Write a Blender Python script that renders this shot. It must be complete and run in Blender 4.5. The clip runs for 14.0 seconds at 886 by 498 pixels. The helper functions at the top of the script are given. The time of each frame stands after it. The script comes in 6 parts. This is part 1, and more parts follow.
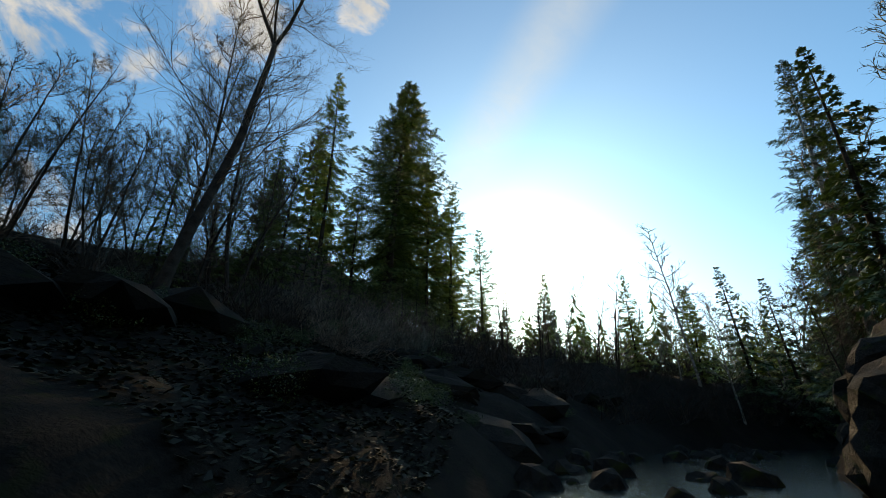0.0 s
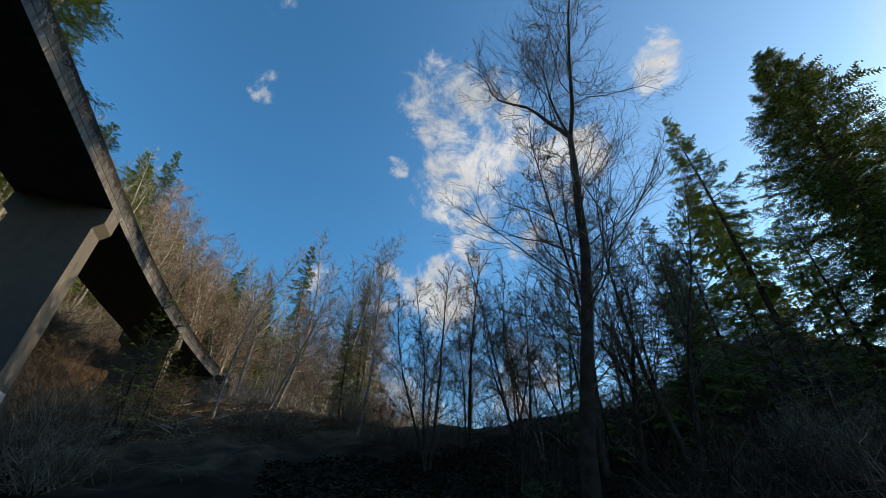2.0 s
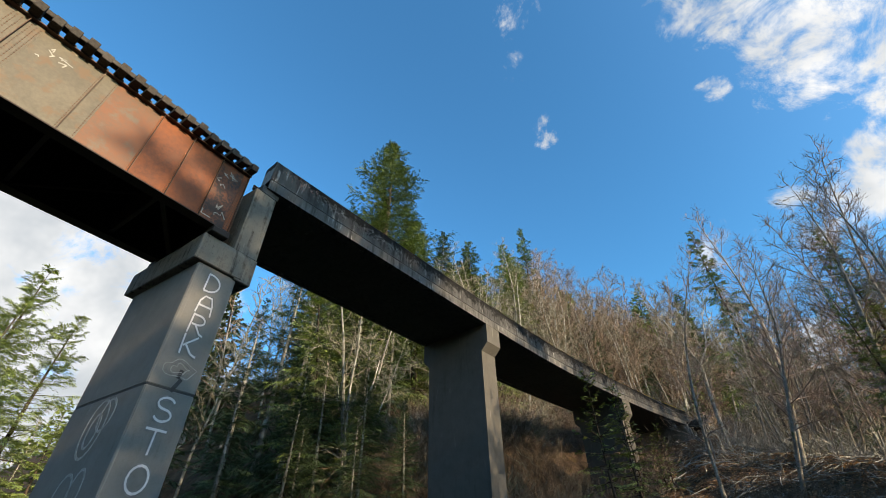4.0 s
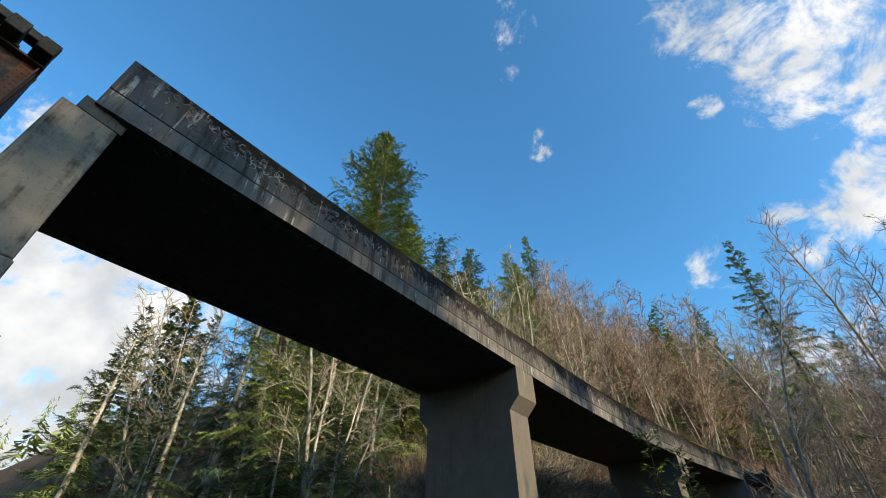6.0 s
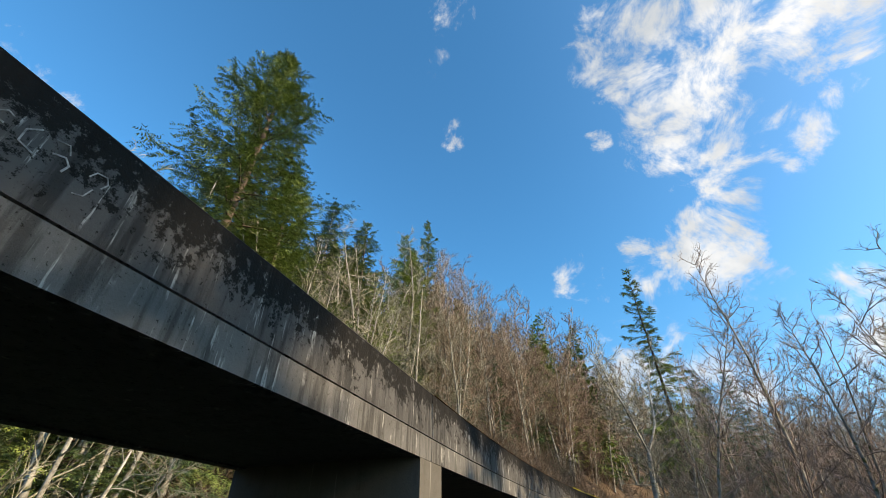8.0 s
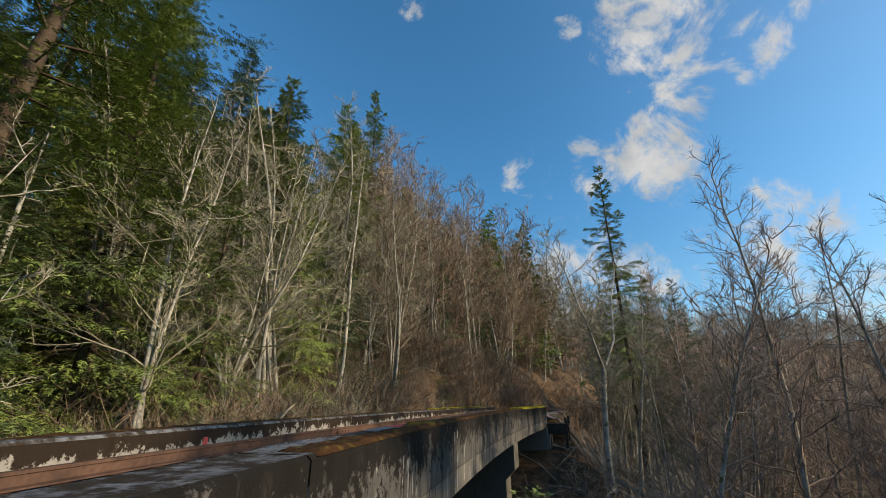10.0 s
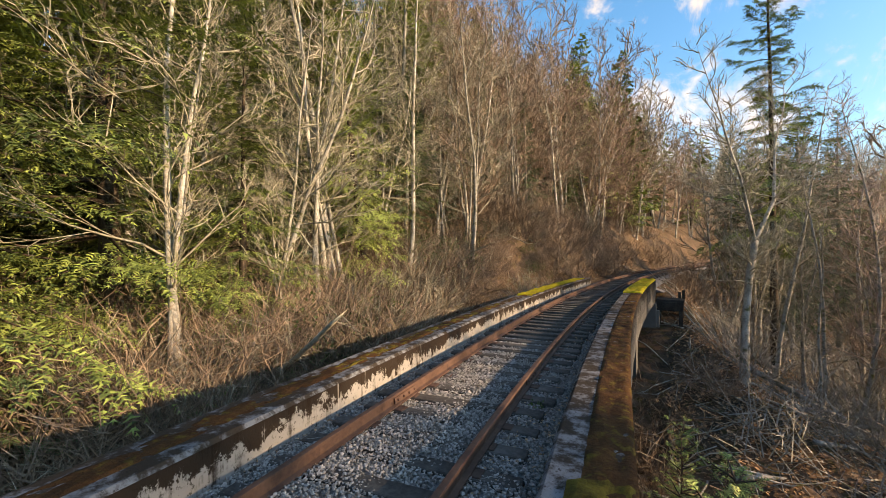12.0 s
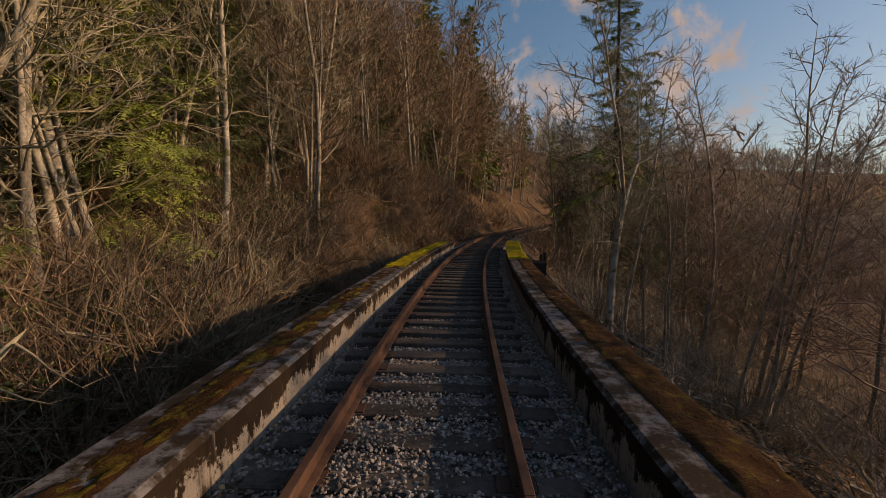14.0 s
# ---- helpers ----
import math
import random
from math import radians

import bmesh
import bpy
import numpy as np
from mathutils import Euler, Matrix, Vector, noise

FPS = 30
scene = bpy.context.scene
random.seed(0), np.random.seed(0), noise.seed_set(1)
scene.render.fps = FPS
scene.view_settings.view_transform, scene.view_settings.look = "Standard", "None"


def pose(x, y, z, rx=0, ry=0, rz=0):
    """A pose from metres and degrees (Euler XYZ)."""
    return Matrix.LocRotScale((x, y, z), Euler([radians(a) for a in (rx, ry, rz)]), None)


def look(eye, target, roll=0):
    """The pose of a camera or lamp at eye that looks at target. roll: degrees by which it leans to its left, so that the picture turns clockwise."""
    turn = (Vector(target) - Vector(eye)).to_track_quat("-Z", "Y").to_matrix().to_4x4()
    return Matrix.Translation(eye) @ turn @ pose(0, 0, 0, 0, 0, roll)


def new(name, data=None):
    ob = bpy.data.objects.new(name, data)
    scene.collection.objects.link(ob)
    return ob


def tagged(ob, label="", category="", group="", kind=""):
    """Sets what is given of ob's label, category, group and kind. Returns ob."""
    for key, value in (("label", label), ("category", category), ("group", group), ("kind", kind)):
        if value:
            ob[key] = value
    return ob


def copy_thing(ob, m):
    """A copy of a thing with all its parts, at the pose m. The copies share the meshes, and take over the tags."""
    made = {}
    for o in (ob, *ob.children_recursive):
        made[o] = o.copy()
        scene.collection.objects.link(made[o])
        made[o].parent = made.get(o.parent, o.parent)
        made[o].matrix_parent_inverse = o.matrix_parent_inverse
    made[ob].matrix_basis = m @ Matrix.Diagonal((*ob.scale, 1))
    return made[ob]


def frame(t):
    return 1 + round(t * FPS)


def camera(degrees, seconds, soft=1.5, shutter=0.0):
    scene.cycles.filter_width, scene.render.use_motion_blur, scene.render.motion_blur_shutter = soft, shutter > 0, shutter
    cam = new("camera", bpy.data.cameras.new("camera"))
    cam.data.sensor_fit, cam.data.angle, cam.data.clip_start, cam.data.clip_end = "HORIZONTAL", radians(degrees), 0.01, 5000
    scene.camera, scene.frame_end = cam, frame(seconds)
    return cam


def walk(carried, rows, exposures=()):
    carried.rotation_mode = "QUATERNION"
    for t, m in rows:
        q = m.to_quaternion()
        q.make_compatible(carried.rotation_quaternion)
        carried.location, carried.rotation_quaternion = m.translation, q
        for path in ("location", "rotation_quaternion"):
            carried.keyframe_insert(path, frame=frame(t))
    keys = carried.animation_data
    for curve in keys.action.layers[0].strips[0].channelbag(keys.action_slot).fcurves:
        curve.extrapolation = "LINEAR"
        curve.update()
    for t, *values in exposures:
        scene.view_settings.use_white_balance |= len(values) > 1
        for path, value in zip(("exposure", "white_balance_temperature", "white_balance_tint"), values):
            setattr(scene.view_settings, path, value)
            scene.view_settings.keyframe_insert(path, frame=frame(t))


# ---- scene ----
cam = camera(94.5, 14.0, soft=0.8)
METRES, EYE, TILT, LEAN, TURN = 46.0, 2.0, 22.0, -1.0, -80.0
EXPOSURES = [(0.0, 0.45, 9000, 10), (0.7, 0.35, 8700, 10), (1.4, 0.18, 7800, 10), (2.0, 0.46, 7900, 10), (2.5, 0.8, 7900, 10), (3.0, 0.92, 8000, 10), (8.0, 0.9, 8000, 10), (10.4, 0.3, 8100, 10), (11.0, 0.43, 8700, 12), (11.5, 0.76, 10000, 21), (12.5, 1.43, 10500, 23), (13.2, 1.4, 11700, 29), (14.0, -0.36, 13200, 35)]
ROWS = [
    (0.0, 0.0, 0.0, 0.0, 0.0, 0.0, -0.0),
    (0.5, -0.0021, 0.0394, 0.0019, 9.15, 5.09, 3.91),
    (1.0, -0.0099, 0.0815, 0.0049, 21.73, 10.5, 9.15),
    (1.5, -0.023, 0.1211, 0.0145, 38.59, 17.0, 14.97),
    (2.0, -0.0416, 0.1536, 0.0282, 58.16, 25.09, 19.76),
    (2.5, -0.0673, 0.1776, 0.0467, 77.27, 33.31, 22.16),
    (3.0, -0.0957, 0.1931, 0.0682, 93.87, 40.45, 22.42),
    (3.5, -0.1254, 0.2007, 0.0927, 109.39, 46.12, 21.15),
    (4.0, -0.1553, 0.2006, 0.1207, 121.43, 50.01, 19.15),
    (6.5, -0.2869, 0.1616, 0.2655, 118.58, 51.04, 19.35),
    (7.0, -0.3113, 0.1583, 0.2938, 112.8, 50.14, 20.28),
    (7.5, -0.3361, 0.1574, 0.3215, 107.25, 46.84, 21.04),
    (8.0, -0.3634, 0.1579, 0.3478, 100.02, 40.74, 21.78),
    (10.5, -0.5112, 0.1744, 0.4295, 91.22, 17.87, 22.52),
    (11.0, -0.539, 0.1746, 0.4404, 94.79, 14.91, 22.3),
    (11.5, -0.5663, 0.1717, 0.4496, 99.35, 11.01, 21.96),
    (12.0, -0.5939, 0.1648, 0.4559, 101.99, 5.62, 21.71),
    (12.5, -0.6203, 0.1565, 0.4603, 100.42, -0.19, 21.76),
    (13.0, -0.6442, 0.1483, 0.4621, 92.89, -5.23, 22.09),
    (13.5, -0.6694, 0.1439, 0.4615, 83.67, -7.82, 22.02),
    (14.0, -0.6955, 0.145, 0.4593, 78.07, -8.32, 21.69),
]
walk(cam, [(t, pose(0, 0, EYE, TILT, LEAN, TURN) @ pose(METRES * x, METRES * y, METRES * z, 90 + pitch, roll, yaw)) for t, x, y, z, yaw, pitch, roll in ROWS],
     exposures=EXPOSURES)

# ---- world and sun ----
SUN_EL, SUN_AZ = 16.9, -0.5          # degrees above the horizon; from +x towards +y
world = bpy.data.worlds.new("sky")
scene.world = world
world.use_nodes = True


class Graph:
    """A thin hand for writing node trees."""

    def __init__(self, tree):
        self.tree = tree
        tree.nodes.clear()

    def node(self, kind, values=None, **props):
        n = self.tree.nodes.new(kind)
        for k, v in props.items():
            setattr(n, k, v)
        for k, v in (values or {}).items():
            if isinstance(v, bpy.types.NodeSocket):
                self.tree.links.new(v, n.inputs[k])
            else:
                n.inputs[k].default_value = v
        return n

    def math(self, op, a, b=0.0, clamp=False):
        return self.node("ShaderNodeMath", {0: a, 1: b}, operation=op, use_clamp=clamp).outputs[0]

    def vmath(self, op, a, b=(0, 0, 0), out=0):
        return self.node("ShaderNodeVectorMath", {0: a, 1: b}, operation=op).outputs[out]

    def mix(self, f, a, b, blend="MIX"):
        n = self.node("ShaderNodeMix", {"Factor": f}, data_type="RGBA", blend_type=blend)
        for key, v in (("A", a), ("B", b)):
            sock = [q for q in n.inputs if q.name == key and q.type == "RGBA"][0]
            if isinstance(v, bpy.types.NodeSocket):
                self.tree.links.new(v, sock)
            else:
                sock.default_value = (*v, 1) if len(v) == 3 else v
        return [q for q in n.outputs if q.type == "RGBA"][0]

    def noise(self, vec, scale, detail=4.0, rough=0.55, distort=0.0):
        return self.node("ShaderNodeTexNoise", {"Vector": vec, "Scale": scale, "Detail": detail, "Roughness": rough, "Distortion": distort}).outputs["Fac"]

    def ramp(self, f, lo, hi, a=0.0, b=1.0):
        return self.node("ShaderNodeMapRange", {"Value": f, "From Min": lo, "From Max": hi, "To Min": a, "To Max": b}, interpolation_type="SMOOTHSTEP").outputs[0]


def sky_dir(az, el):
    return Vector((math.cos(radians(el)) * math.cos(radians(az)), math.cos(radians(el)) * math.sin(radians(az)), math.sin(radians(el))))


def build_sky():
    g = Graph(world.node_tree)
    sky = g.node("ShaderNodeTexSky", sky_type="NISHITA", sun_disc=False, sun_elevation=radians(SUN_EL), sun_rotation=radians(90 - SUN_AZ), air_density=1.0, dust_density=0.6, ozone_density=2.5)
    way = g.node("ShaderNodeTexCoord").outputs["Generated"]
    sep = g.node("ShaderNodeSeparateXYZ", {0: way})
    up = g.math("MAXIMUM", sep.outputs[2], 0.03)
    flat = g.node("ShaderNodeCombineXYZ", {0: g.math("DIVIDE", sep.outputs[0], up), 1: g.math("DIVIDE", sep.outputs[1], up), 2: 0.0}).outputs[0]
    # the clear blue, a little deeper than the clean model
    blue = g.mix(1.0, sky.outputs[0], g.mix(g.ramp(sep.outputs[2], 0.5, 0.06), (0.37, 1.12, 1.57), (0.62, 1.0, 1.3)), "MULTIPLY")
    # broken cumulus: groups of clouds, torn by noise
    groups = [(69.5, 55, 7.5), (66.5, 43.5, 8), (56, 51, 8), (47, 45.5, 7), (57, 37, 4.6), (79, 46.4, 2.3, 0.72), (62.8, 38, 4), (70, 29.5, 6.5), (78, 29.6, 5, 0.93), (87, 29.7, 5, 0.86), (110.2, 60.2, 2.6, 0.68), (107, 51.6, 2.6, 0.66), (107, 66.5, 4, 0.46), (112, 69, 4, 0.46), (50, 38.2, 2.2, 0.9), (64, 35.9, 4), (27, 51.4, 4, 0.9), (178, 22, 21, 1.4), (174, 10, 14, 1.3), (190, 14, 14), (113, 18, 9), (60, 14, 12, 0.9), (240, 35, 16), (300, 48, 10)]
    mask = None
    for az, el, size, *thin in groups:
        d = g.vmath("DOT_PRODUCT", way, tuple(sky_dir(az, el)), out="Value")
        m = g.ramp(d, math.cos(radians(size * 1.25)), math.cos(radians(size * 0.25)), 0.0, thin[0] if thin else 1.0)
        mask = m if mask is None else g.math("MAXIMUM", mask, m)
    # a bank of cloud low over the hills, away from the sun
    side = g.ramp(sep.outputs[0], 0.75, 0.1)
    low = g.math("MULTIPLY", g.ramp(sep.outputs[2], 0.56, 0.26), side)
    mask = g.math("MAXIMUM", mask, g.math("MULTIPLY", low, 0.95))
    puff = g.noise(way, 9.0, 8.0, 0.66, 0.5)
    fine = g.noise(way, 34.0, 5.0, 0.6)
    body = g.math("ADD", g.math("MULTIPLY", puff, 0.82), g.math("MULTIPLY", fine, 0.18))
    dens = g.ramp(g.math("ADD", body, g.math("MULTIPLY", mask, 0.27)), 0.67, 0.86)
    dens = g.math("MULTIPLY", dens, g.ramp(mask, 0.0, 0.2))
    # a thin veil of high cirrus above the sun
    d = g.vmath("DOT_PRODUCT", way, (0.391, -0.803, -0.45), out="Value")
    lane = g.math("MULTIPLY", g.ramp(g.math("ABSOLUTE", d), 0.105, 0.0), g.math("MULTIPLY", g.ramp(sep.outputs[0], 0.3, 0.6), g.ramp(sep.outputs[2], 0.36, 0.6)))
    veil = g.math("MULTIPLY", g.math("MULTIPLY", lane, g.noise(flat, 3.4, 7.0, 0.7, 1.2)), 0.72)
    shade = g.ramp(g.noise(way, 7.0, 4.0), 0.3, 0.7)
    cloud = g.mix(shade, (2.25, 2.7, 3.4), (3.65, 4.1, 4.85))
    col = g.mix(dens, blue, cloud)
    col = g.mix(veil, col, (3.0, 3.7, 4.5))
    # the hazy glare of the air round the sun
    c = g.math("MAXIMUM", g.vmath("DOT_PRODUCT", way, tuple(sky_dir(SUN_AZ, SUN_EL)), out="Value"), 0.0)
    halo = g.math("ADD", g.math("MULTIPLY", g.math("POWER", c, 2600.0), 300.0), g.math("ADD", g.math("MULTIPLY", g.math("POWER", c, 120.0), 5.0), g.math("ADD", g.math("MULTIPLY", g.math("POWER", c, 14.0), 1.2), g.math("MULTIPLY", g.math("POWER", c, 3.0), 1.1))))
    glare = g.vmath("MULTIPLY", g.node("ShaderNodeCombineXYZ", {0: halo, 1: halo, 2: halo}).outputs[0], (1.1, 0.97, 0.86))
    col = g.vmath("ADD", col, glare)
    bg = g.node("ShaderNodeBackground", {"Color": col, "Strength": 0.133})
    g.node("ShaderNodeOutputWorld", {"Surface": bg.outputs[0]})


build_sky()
sun = new("sun", bpy.data.lights.new("sun", "SUN"))
sun.data.energy, sun.data.angle, sun.data.color = 5.0, radians(0.6), (1.0, 0.84, 0.64)
sun.matrix_world = look(sky_dir(SUN_AZ, SUN_EL) * 400, (0, 0, 0))


# ---- materials ----
def material(name, rough=0.8, metal=0.0):
    m = bpy.data.materials.new(name)
    m.use_nodes = True
    g = Graph(m.node_tree)
    b = g.node("ShaderNodeBsdfPrincipled", {"Roughness": rough, "Metallic": metal, "Specular IOR Level": 0.12 if rough > 0.8 else 0.4})
    g.node("ShaderNodeOutputMaterial", {"Surface": b.outputs[0]})
    return m, g, b


def set_in(g, b, key, v):
    if isinstance(v, bpy.types.NodeSocket):
        g.tree.links.new(v, b.inputs[key])
    else:
        b.inputs[key].default_value = v


def bump(g, b, height, strength, dist):
    n = g.node("ShaderNodeBump", {"Height": height, "Strength": strength, "Distance": dist})
    g.tree.links.new(n.outputs[0], b.inputs["Normal"])


def spots(name, dark, light, scale, rough=0.85, relief=0.5, dist=0.02, metal=0.0, third=None, vary=0.0, low=0.3, high=0.7):
    """A surface of two (or three) tones at two scales, with relief."""
    m, g, b = material(name, rough, metal)
    p = g.node("ShaderNodeTexCoord").outputs["Object"]
    big, small = g.noise(p, scale, 5), g.noise(p, scale * 9, 6, 0.65)
    f = g.ramp(g.math("ADD", g.math("MULTIPLY", big, 0.55), g.math("MULTIPLY", small, 0.45)), low, high)
    col = g.mix(f, dark, light)
    if third:
        col = g.mix(g.ramp(g.noise(p, scale * 2.3, 5), 0.52, 0.68), col, third)
    if vary:
        r = g.node("ShaderNodeObjectInfo").outputs["Random"]
        k = g.math("ADD", g.math("MULTIPLY", r, vary), 1 - vary / 2)
        col = g.mix(1.0, col, g.node("ShaderNodeCombineXYZ", {0: k, 1: k, 2: k}).outputs[0], "MULTIPLY")
    set_in(g, b, "Base Color", col)
    bump(g, b, g.math("ADD", big, g.math("MULTIPLY", small, 0.6)), relief, dist)
    return m


def concrete_material(name, pale, stain, amount, rust=0.0, moss=0.0, growth=None, runs=0.4, soft=0.0, comb=3.4, flecks=0.75):
    """Old board-marked concrete with streaks of black growth running down from the top."""
    m, g, b = material(name, 0.9)
    p = g.node("ShaderNodeTexCoord").outputs["Object"]
    streak = g.noise(g.vmath("MULTIPLY", p, (comb, comb, 0.32)), 1.6, 7, 0.65)
    blot = g.noise(p, 5.5, 8, 0.72)
    big = g.noise(p, 0.45, 4)
    f = g.ramp(g.math("ADD", g.math("MULTIPLY", streak, 0.55), g.math("ADD", g.math("MULTIPLY", blot, 0.30), g.math("MULTIPLY", big, 0.22))), 0.62 - amount, 0.70 - amount * 0.75 + soft)
    tone = g.mix(g.noise(p, 2.2, 6, 0.6), tuple(v * 0.72 for v in pale), tuple(min(1, v * 1.18) for v in pale))
    col = g.mix(f, tone, stain)
    if growth:
        # black growth that has crept down from the coping in tongues
        z = g.node("ShaderNodeSeparateXYZ", {0: p}).outputs[2]
        tongue = g.math("ADD", g.math("MULTIPLY", g.noise(g.vmath("MULTIPLY", p, (1.0, 1.0, 0.6)), 2.4, 10, 0.78, 0.4), 1.0), g.math("MULTIPLY", blot, 0.6))
        col = g.mix(g.math("MULTIPLY", g.ramp(g.math("ADD", z, tongue), growth + 0.79, growth + 0.82), g.math("MULTIPLY", 0.975, g.ramp(g.node("ShaderNodeSeparateXYZ", {0: g.node("ShaderNodeNewGeometry").outputs["Normal"]}).outputs[2], 0.9, 0.5))), col, (0.015, 0.0095, 0.0065))
    speck = g.ramp(g.noise(p, 17.0, 6, 0.75), 0.56, 0.62)
    col = g.mix(g.math("MULTIPLY", speck, flecks), col, tuple(v * 0.6 for v in stain))
    drip = g.ramp(g.noise(g.vmath("MULTIPLY", p, (comb * 0.76, comb * 0.76, 0.16)), 2.6, 4, 0.6), 0.64, 0.72)
    col = g.mix(g.math("MULTIPLY", drip, runs), col, (0.42, 0.41, 0.39))
    if rust:
        col = g.mix(g.ramp(g.noise(p, 1.3, 6, 0.7), 0.62 - rust, 0.72 - rust), col, (0.16, 0.065, 0.02))
    if moss:
        col = g.mix(g.ramp(g.noise(p, 0.9, 7, 0.72), 0.62 - moss, 0.66 - moss), col, (0.17, 0.14, 0.018))
    set_in(g, b, "Base Color", col)
    bump(g, b, g.math("ADD", g.noise(p, 26.0, 5, 0.7), g.math("MULTIPLY", f, 0.6)), 0.45, 0.012)
    return m


def lichen_face(name, pale, level, cover):
    """Cool grey concrete in the weather: black lichen in torn blotches that thickens towards the coping, dark washes, and thin white lime runs."""
    m, g, b = material(name, 0.9)
    p = g.node("ShaderNodeTexCoord").outputs["Object"]
    z = g.node("ShaderNodeSeparateXYZ", {0: p}).outputs[2]
    tone = g.mix(g.noise(p, 1.3, 7, 0.65), tuple(v * 0.45 for v in pale), tuple(v * 1.35 for v in pale))
    wash = g.noise(g.vmath("MULTIPLY", p, (3.4, 3.4, 0.4)), 1.5, 6, 0.62)
    col = g.mix(g.math("MULTIPLY", g.ramp(wash, 0.46, 0.64), 0.75), tone, tuple(v * 0.22 for v in pale))
    run = g.ramp(g.noise(g.vmath("MULTIPLY", p, (5.0, 5.0, 0.42)), 2.0, 5, 0.62, 0.3), 0.57, 0.64)
    broken = g.ramp(g.noise(p, 2.1, 5, 0.6), 0.42, 0.6)
    col = g.mix(g.math("MULTIPLY", g.math("MULTIPLY", run, broken), 0.75), col, (0.33, 0.33, 0.32))
    rise = g.math("MULTIPLY", g.math("SUBTRACT", z, level), 0.2)
    # less lichen at the span's start: pale concrete, brightened as if in sun
    sunlit_end = g.math("MULTIPLY", g.ramp(g.node("ShaderNodeSeparateXYZ", {0: p}).outputs[1], 14.2, 12.4), -0.09)
    rise = g.math("ADD", rise, sunlit_end)
    torn = g.math("ADD", g.math("ADD", g.math("MULTIPLY", g.noise(p, 2.2, 9, 0.8, 0.3), 0.5), g.math("MULTIPLY", g.noise(p, 9.0, 8, 0.8), 0.5)), rise)
    col = g.mix(g.math("MULTIPLY", g.ramp(torn, 0.485 - cover, 0.515 - cover), 0.94), col, (0.006, 0.0055, 0.005))
    speck = g.ramp(g.noise(p, 21.0, 6, 0.75), 0.6, 0.64)
    col = g.mix(g.math("MULTIPLY", speck, 0.8), col, (0.008, 0.007, 0.006))
    set_in(g, b, "Base Color", col)
    bump(g, b, g.math("ADD", g.noise(p, 24.0, 6, 0.7), g.math("MULTIPLY", torn, 1.2)), 0.5, 0.015)
    return m


MAT_CONCRETE = concrete_material("stained_concrete", (0.09, 0.088, 0.084), (0.024, 0.022, 0.02), 0.14, runs=0.2, soft=0.22)
MAT_PARAPET = concrete_material("stained_parapet", (0.23, 0.225, 0.215), (0.025, 0.018, 0.014), 0.08, growth=21.76)
MAT_PARAPET_OUT = lichen_face("blackened_parapet", (0.07, 0.07, 0.071), 21.55, 0.0)
MAT_BEAM = lichen_face("stained_edge_beam", (0.105, 0.104, 0.102), 22.3, -0.09)
# pier concrete again, darkened for the shade on the two farther piers
MAT_PIER_SHADED = concrete_material("shaded_pier_concrete", (0.09, 0.086, 0.078), (0.036, 0.033, 0.029), 0.08, runs=0.2, soft=0.2, flecks=0.2)
MAT_PIER = concrete_material("pier_concrete", (0.185, 0.18, 0.168), (0.075, 0.07, 0.062), 0.05, runs=0.2, soft=0.2, flecks=0.12)
MAT_PIER_CAP = concrete_material("stained_cap_concrete", (0.15, 0.145, 0.13), (0.03, 0.027, 0.023), 0.10, runs=0.25, soft=0.06, flecks=0.3)
MAT_TOP = concrete_material("parapet_top", (0.15, 0.163, 0.18), (0.03, 0.024, 0.019), 0.16, runs=0.15)
MAT_MOSS = spots("moss", (0.022, 0.011, 0.006), (0.07, 0.032, 0.012), 3.2, 0.98, 1.0, 0.03, third=(0.085, 0.062, 0.013))
MAT_YELLOW_MOSS = spots("bright_moss", (0.16, 0.125, 0.012), (0.36, 0.31, 0.02), 2.5, 0.95, 0.9, 0.03)
MAT_OLIVE_MOSS = spots("olive_moss", (0.04, 0.022, 0.007), (0.12, 0.10, 0.017), 4.0, 0.98, 1.0, 0.03)
MAT_RUST = spots("rusted_rail", (0.042, 0.021, 0.015), (0.10, 0.054, 0.038), 2.0, 0.75, 0.3, 0.004, metal=0.1, third=(0.04, 0.02, 0.015))
MAT_GIRDER = spots("rusted_girder", (0.19, 0.048, 0.009), (0.07, 0.022, 0.008), 0.9, 0.65, 0.25, 0.006, third=(0.12, 0.04, 0.016))
MAT_GIRDER_MIXED = spots("half_rusted_girder_paint", (0.085, 0.055, 0.036), (0.15, 0.048, 0.016), 0.8, 0.6, 0.25, 0.006, third=(0.10, 0.078, 0.056))
MAT_GIRDER_PALE = spots("faded_girder_paint", (0.105, 0.092, 0.066), (0.062, 0.053, 0.038), 1.2, 0.6, 0.25, 0.006, third=(0.10, 0.062, 0.034))
MAT_GIRDER_SOOTED = spots("sooted_rust", (0.13, 0.04, 0.014), (0.018, 0.012, 0.01), 1.3, 0.65, 0.25, 0.006, third=(0.10, 0.04, 0.02), low=0.42, high=0.56)
MAT_GIRDER_EDGE = spots("girder_edges", (0.10, 0.05, 0.028), (0.045, 0.022, 0.014), 2.5, 0.65, 0.3, 0.006, third=(0.09, 0.07, 0.05))
# girder steel with shade put into its colour: far girder, undersides, bracing
MAT_GIRDER_SHADED = spots("shaded_girder", (0.015, 0.012, 0.01), (0.035, 0.026, 0.02), 1.5, 0.8, 0.25, 0.006)
MAT_TIE = spots("weathered_timber", (0.03, 0.027, 0.025), (0.105, 0.098, 0.09), 1.8, 0.9, 0.7, 0.01, vary=0.5)
MAT_DARK_TIE = spots("tarred_timber", (0.022, 0.019, 0.017), (0.075, 0.068, 0.06), 1.8, 0.85, 0.7, 0.01, vary=0.4)
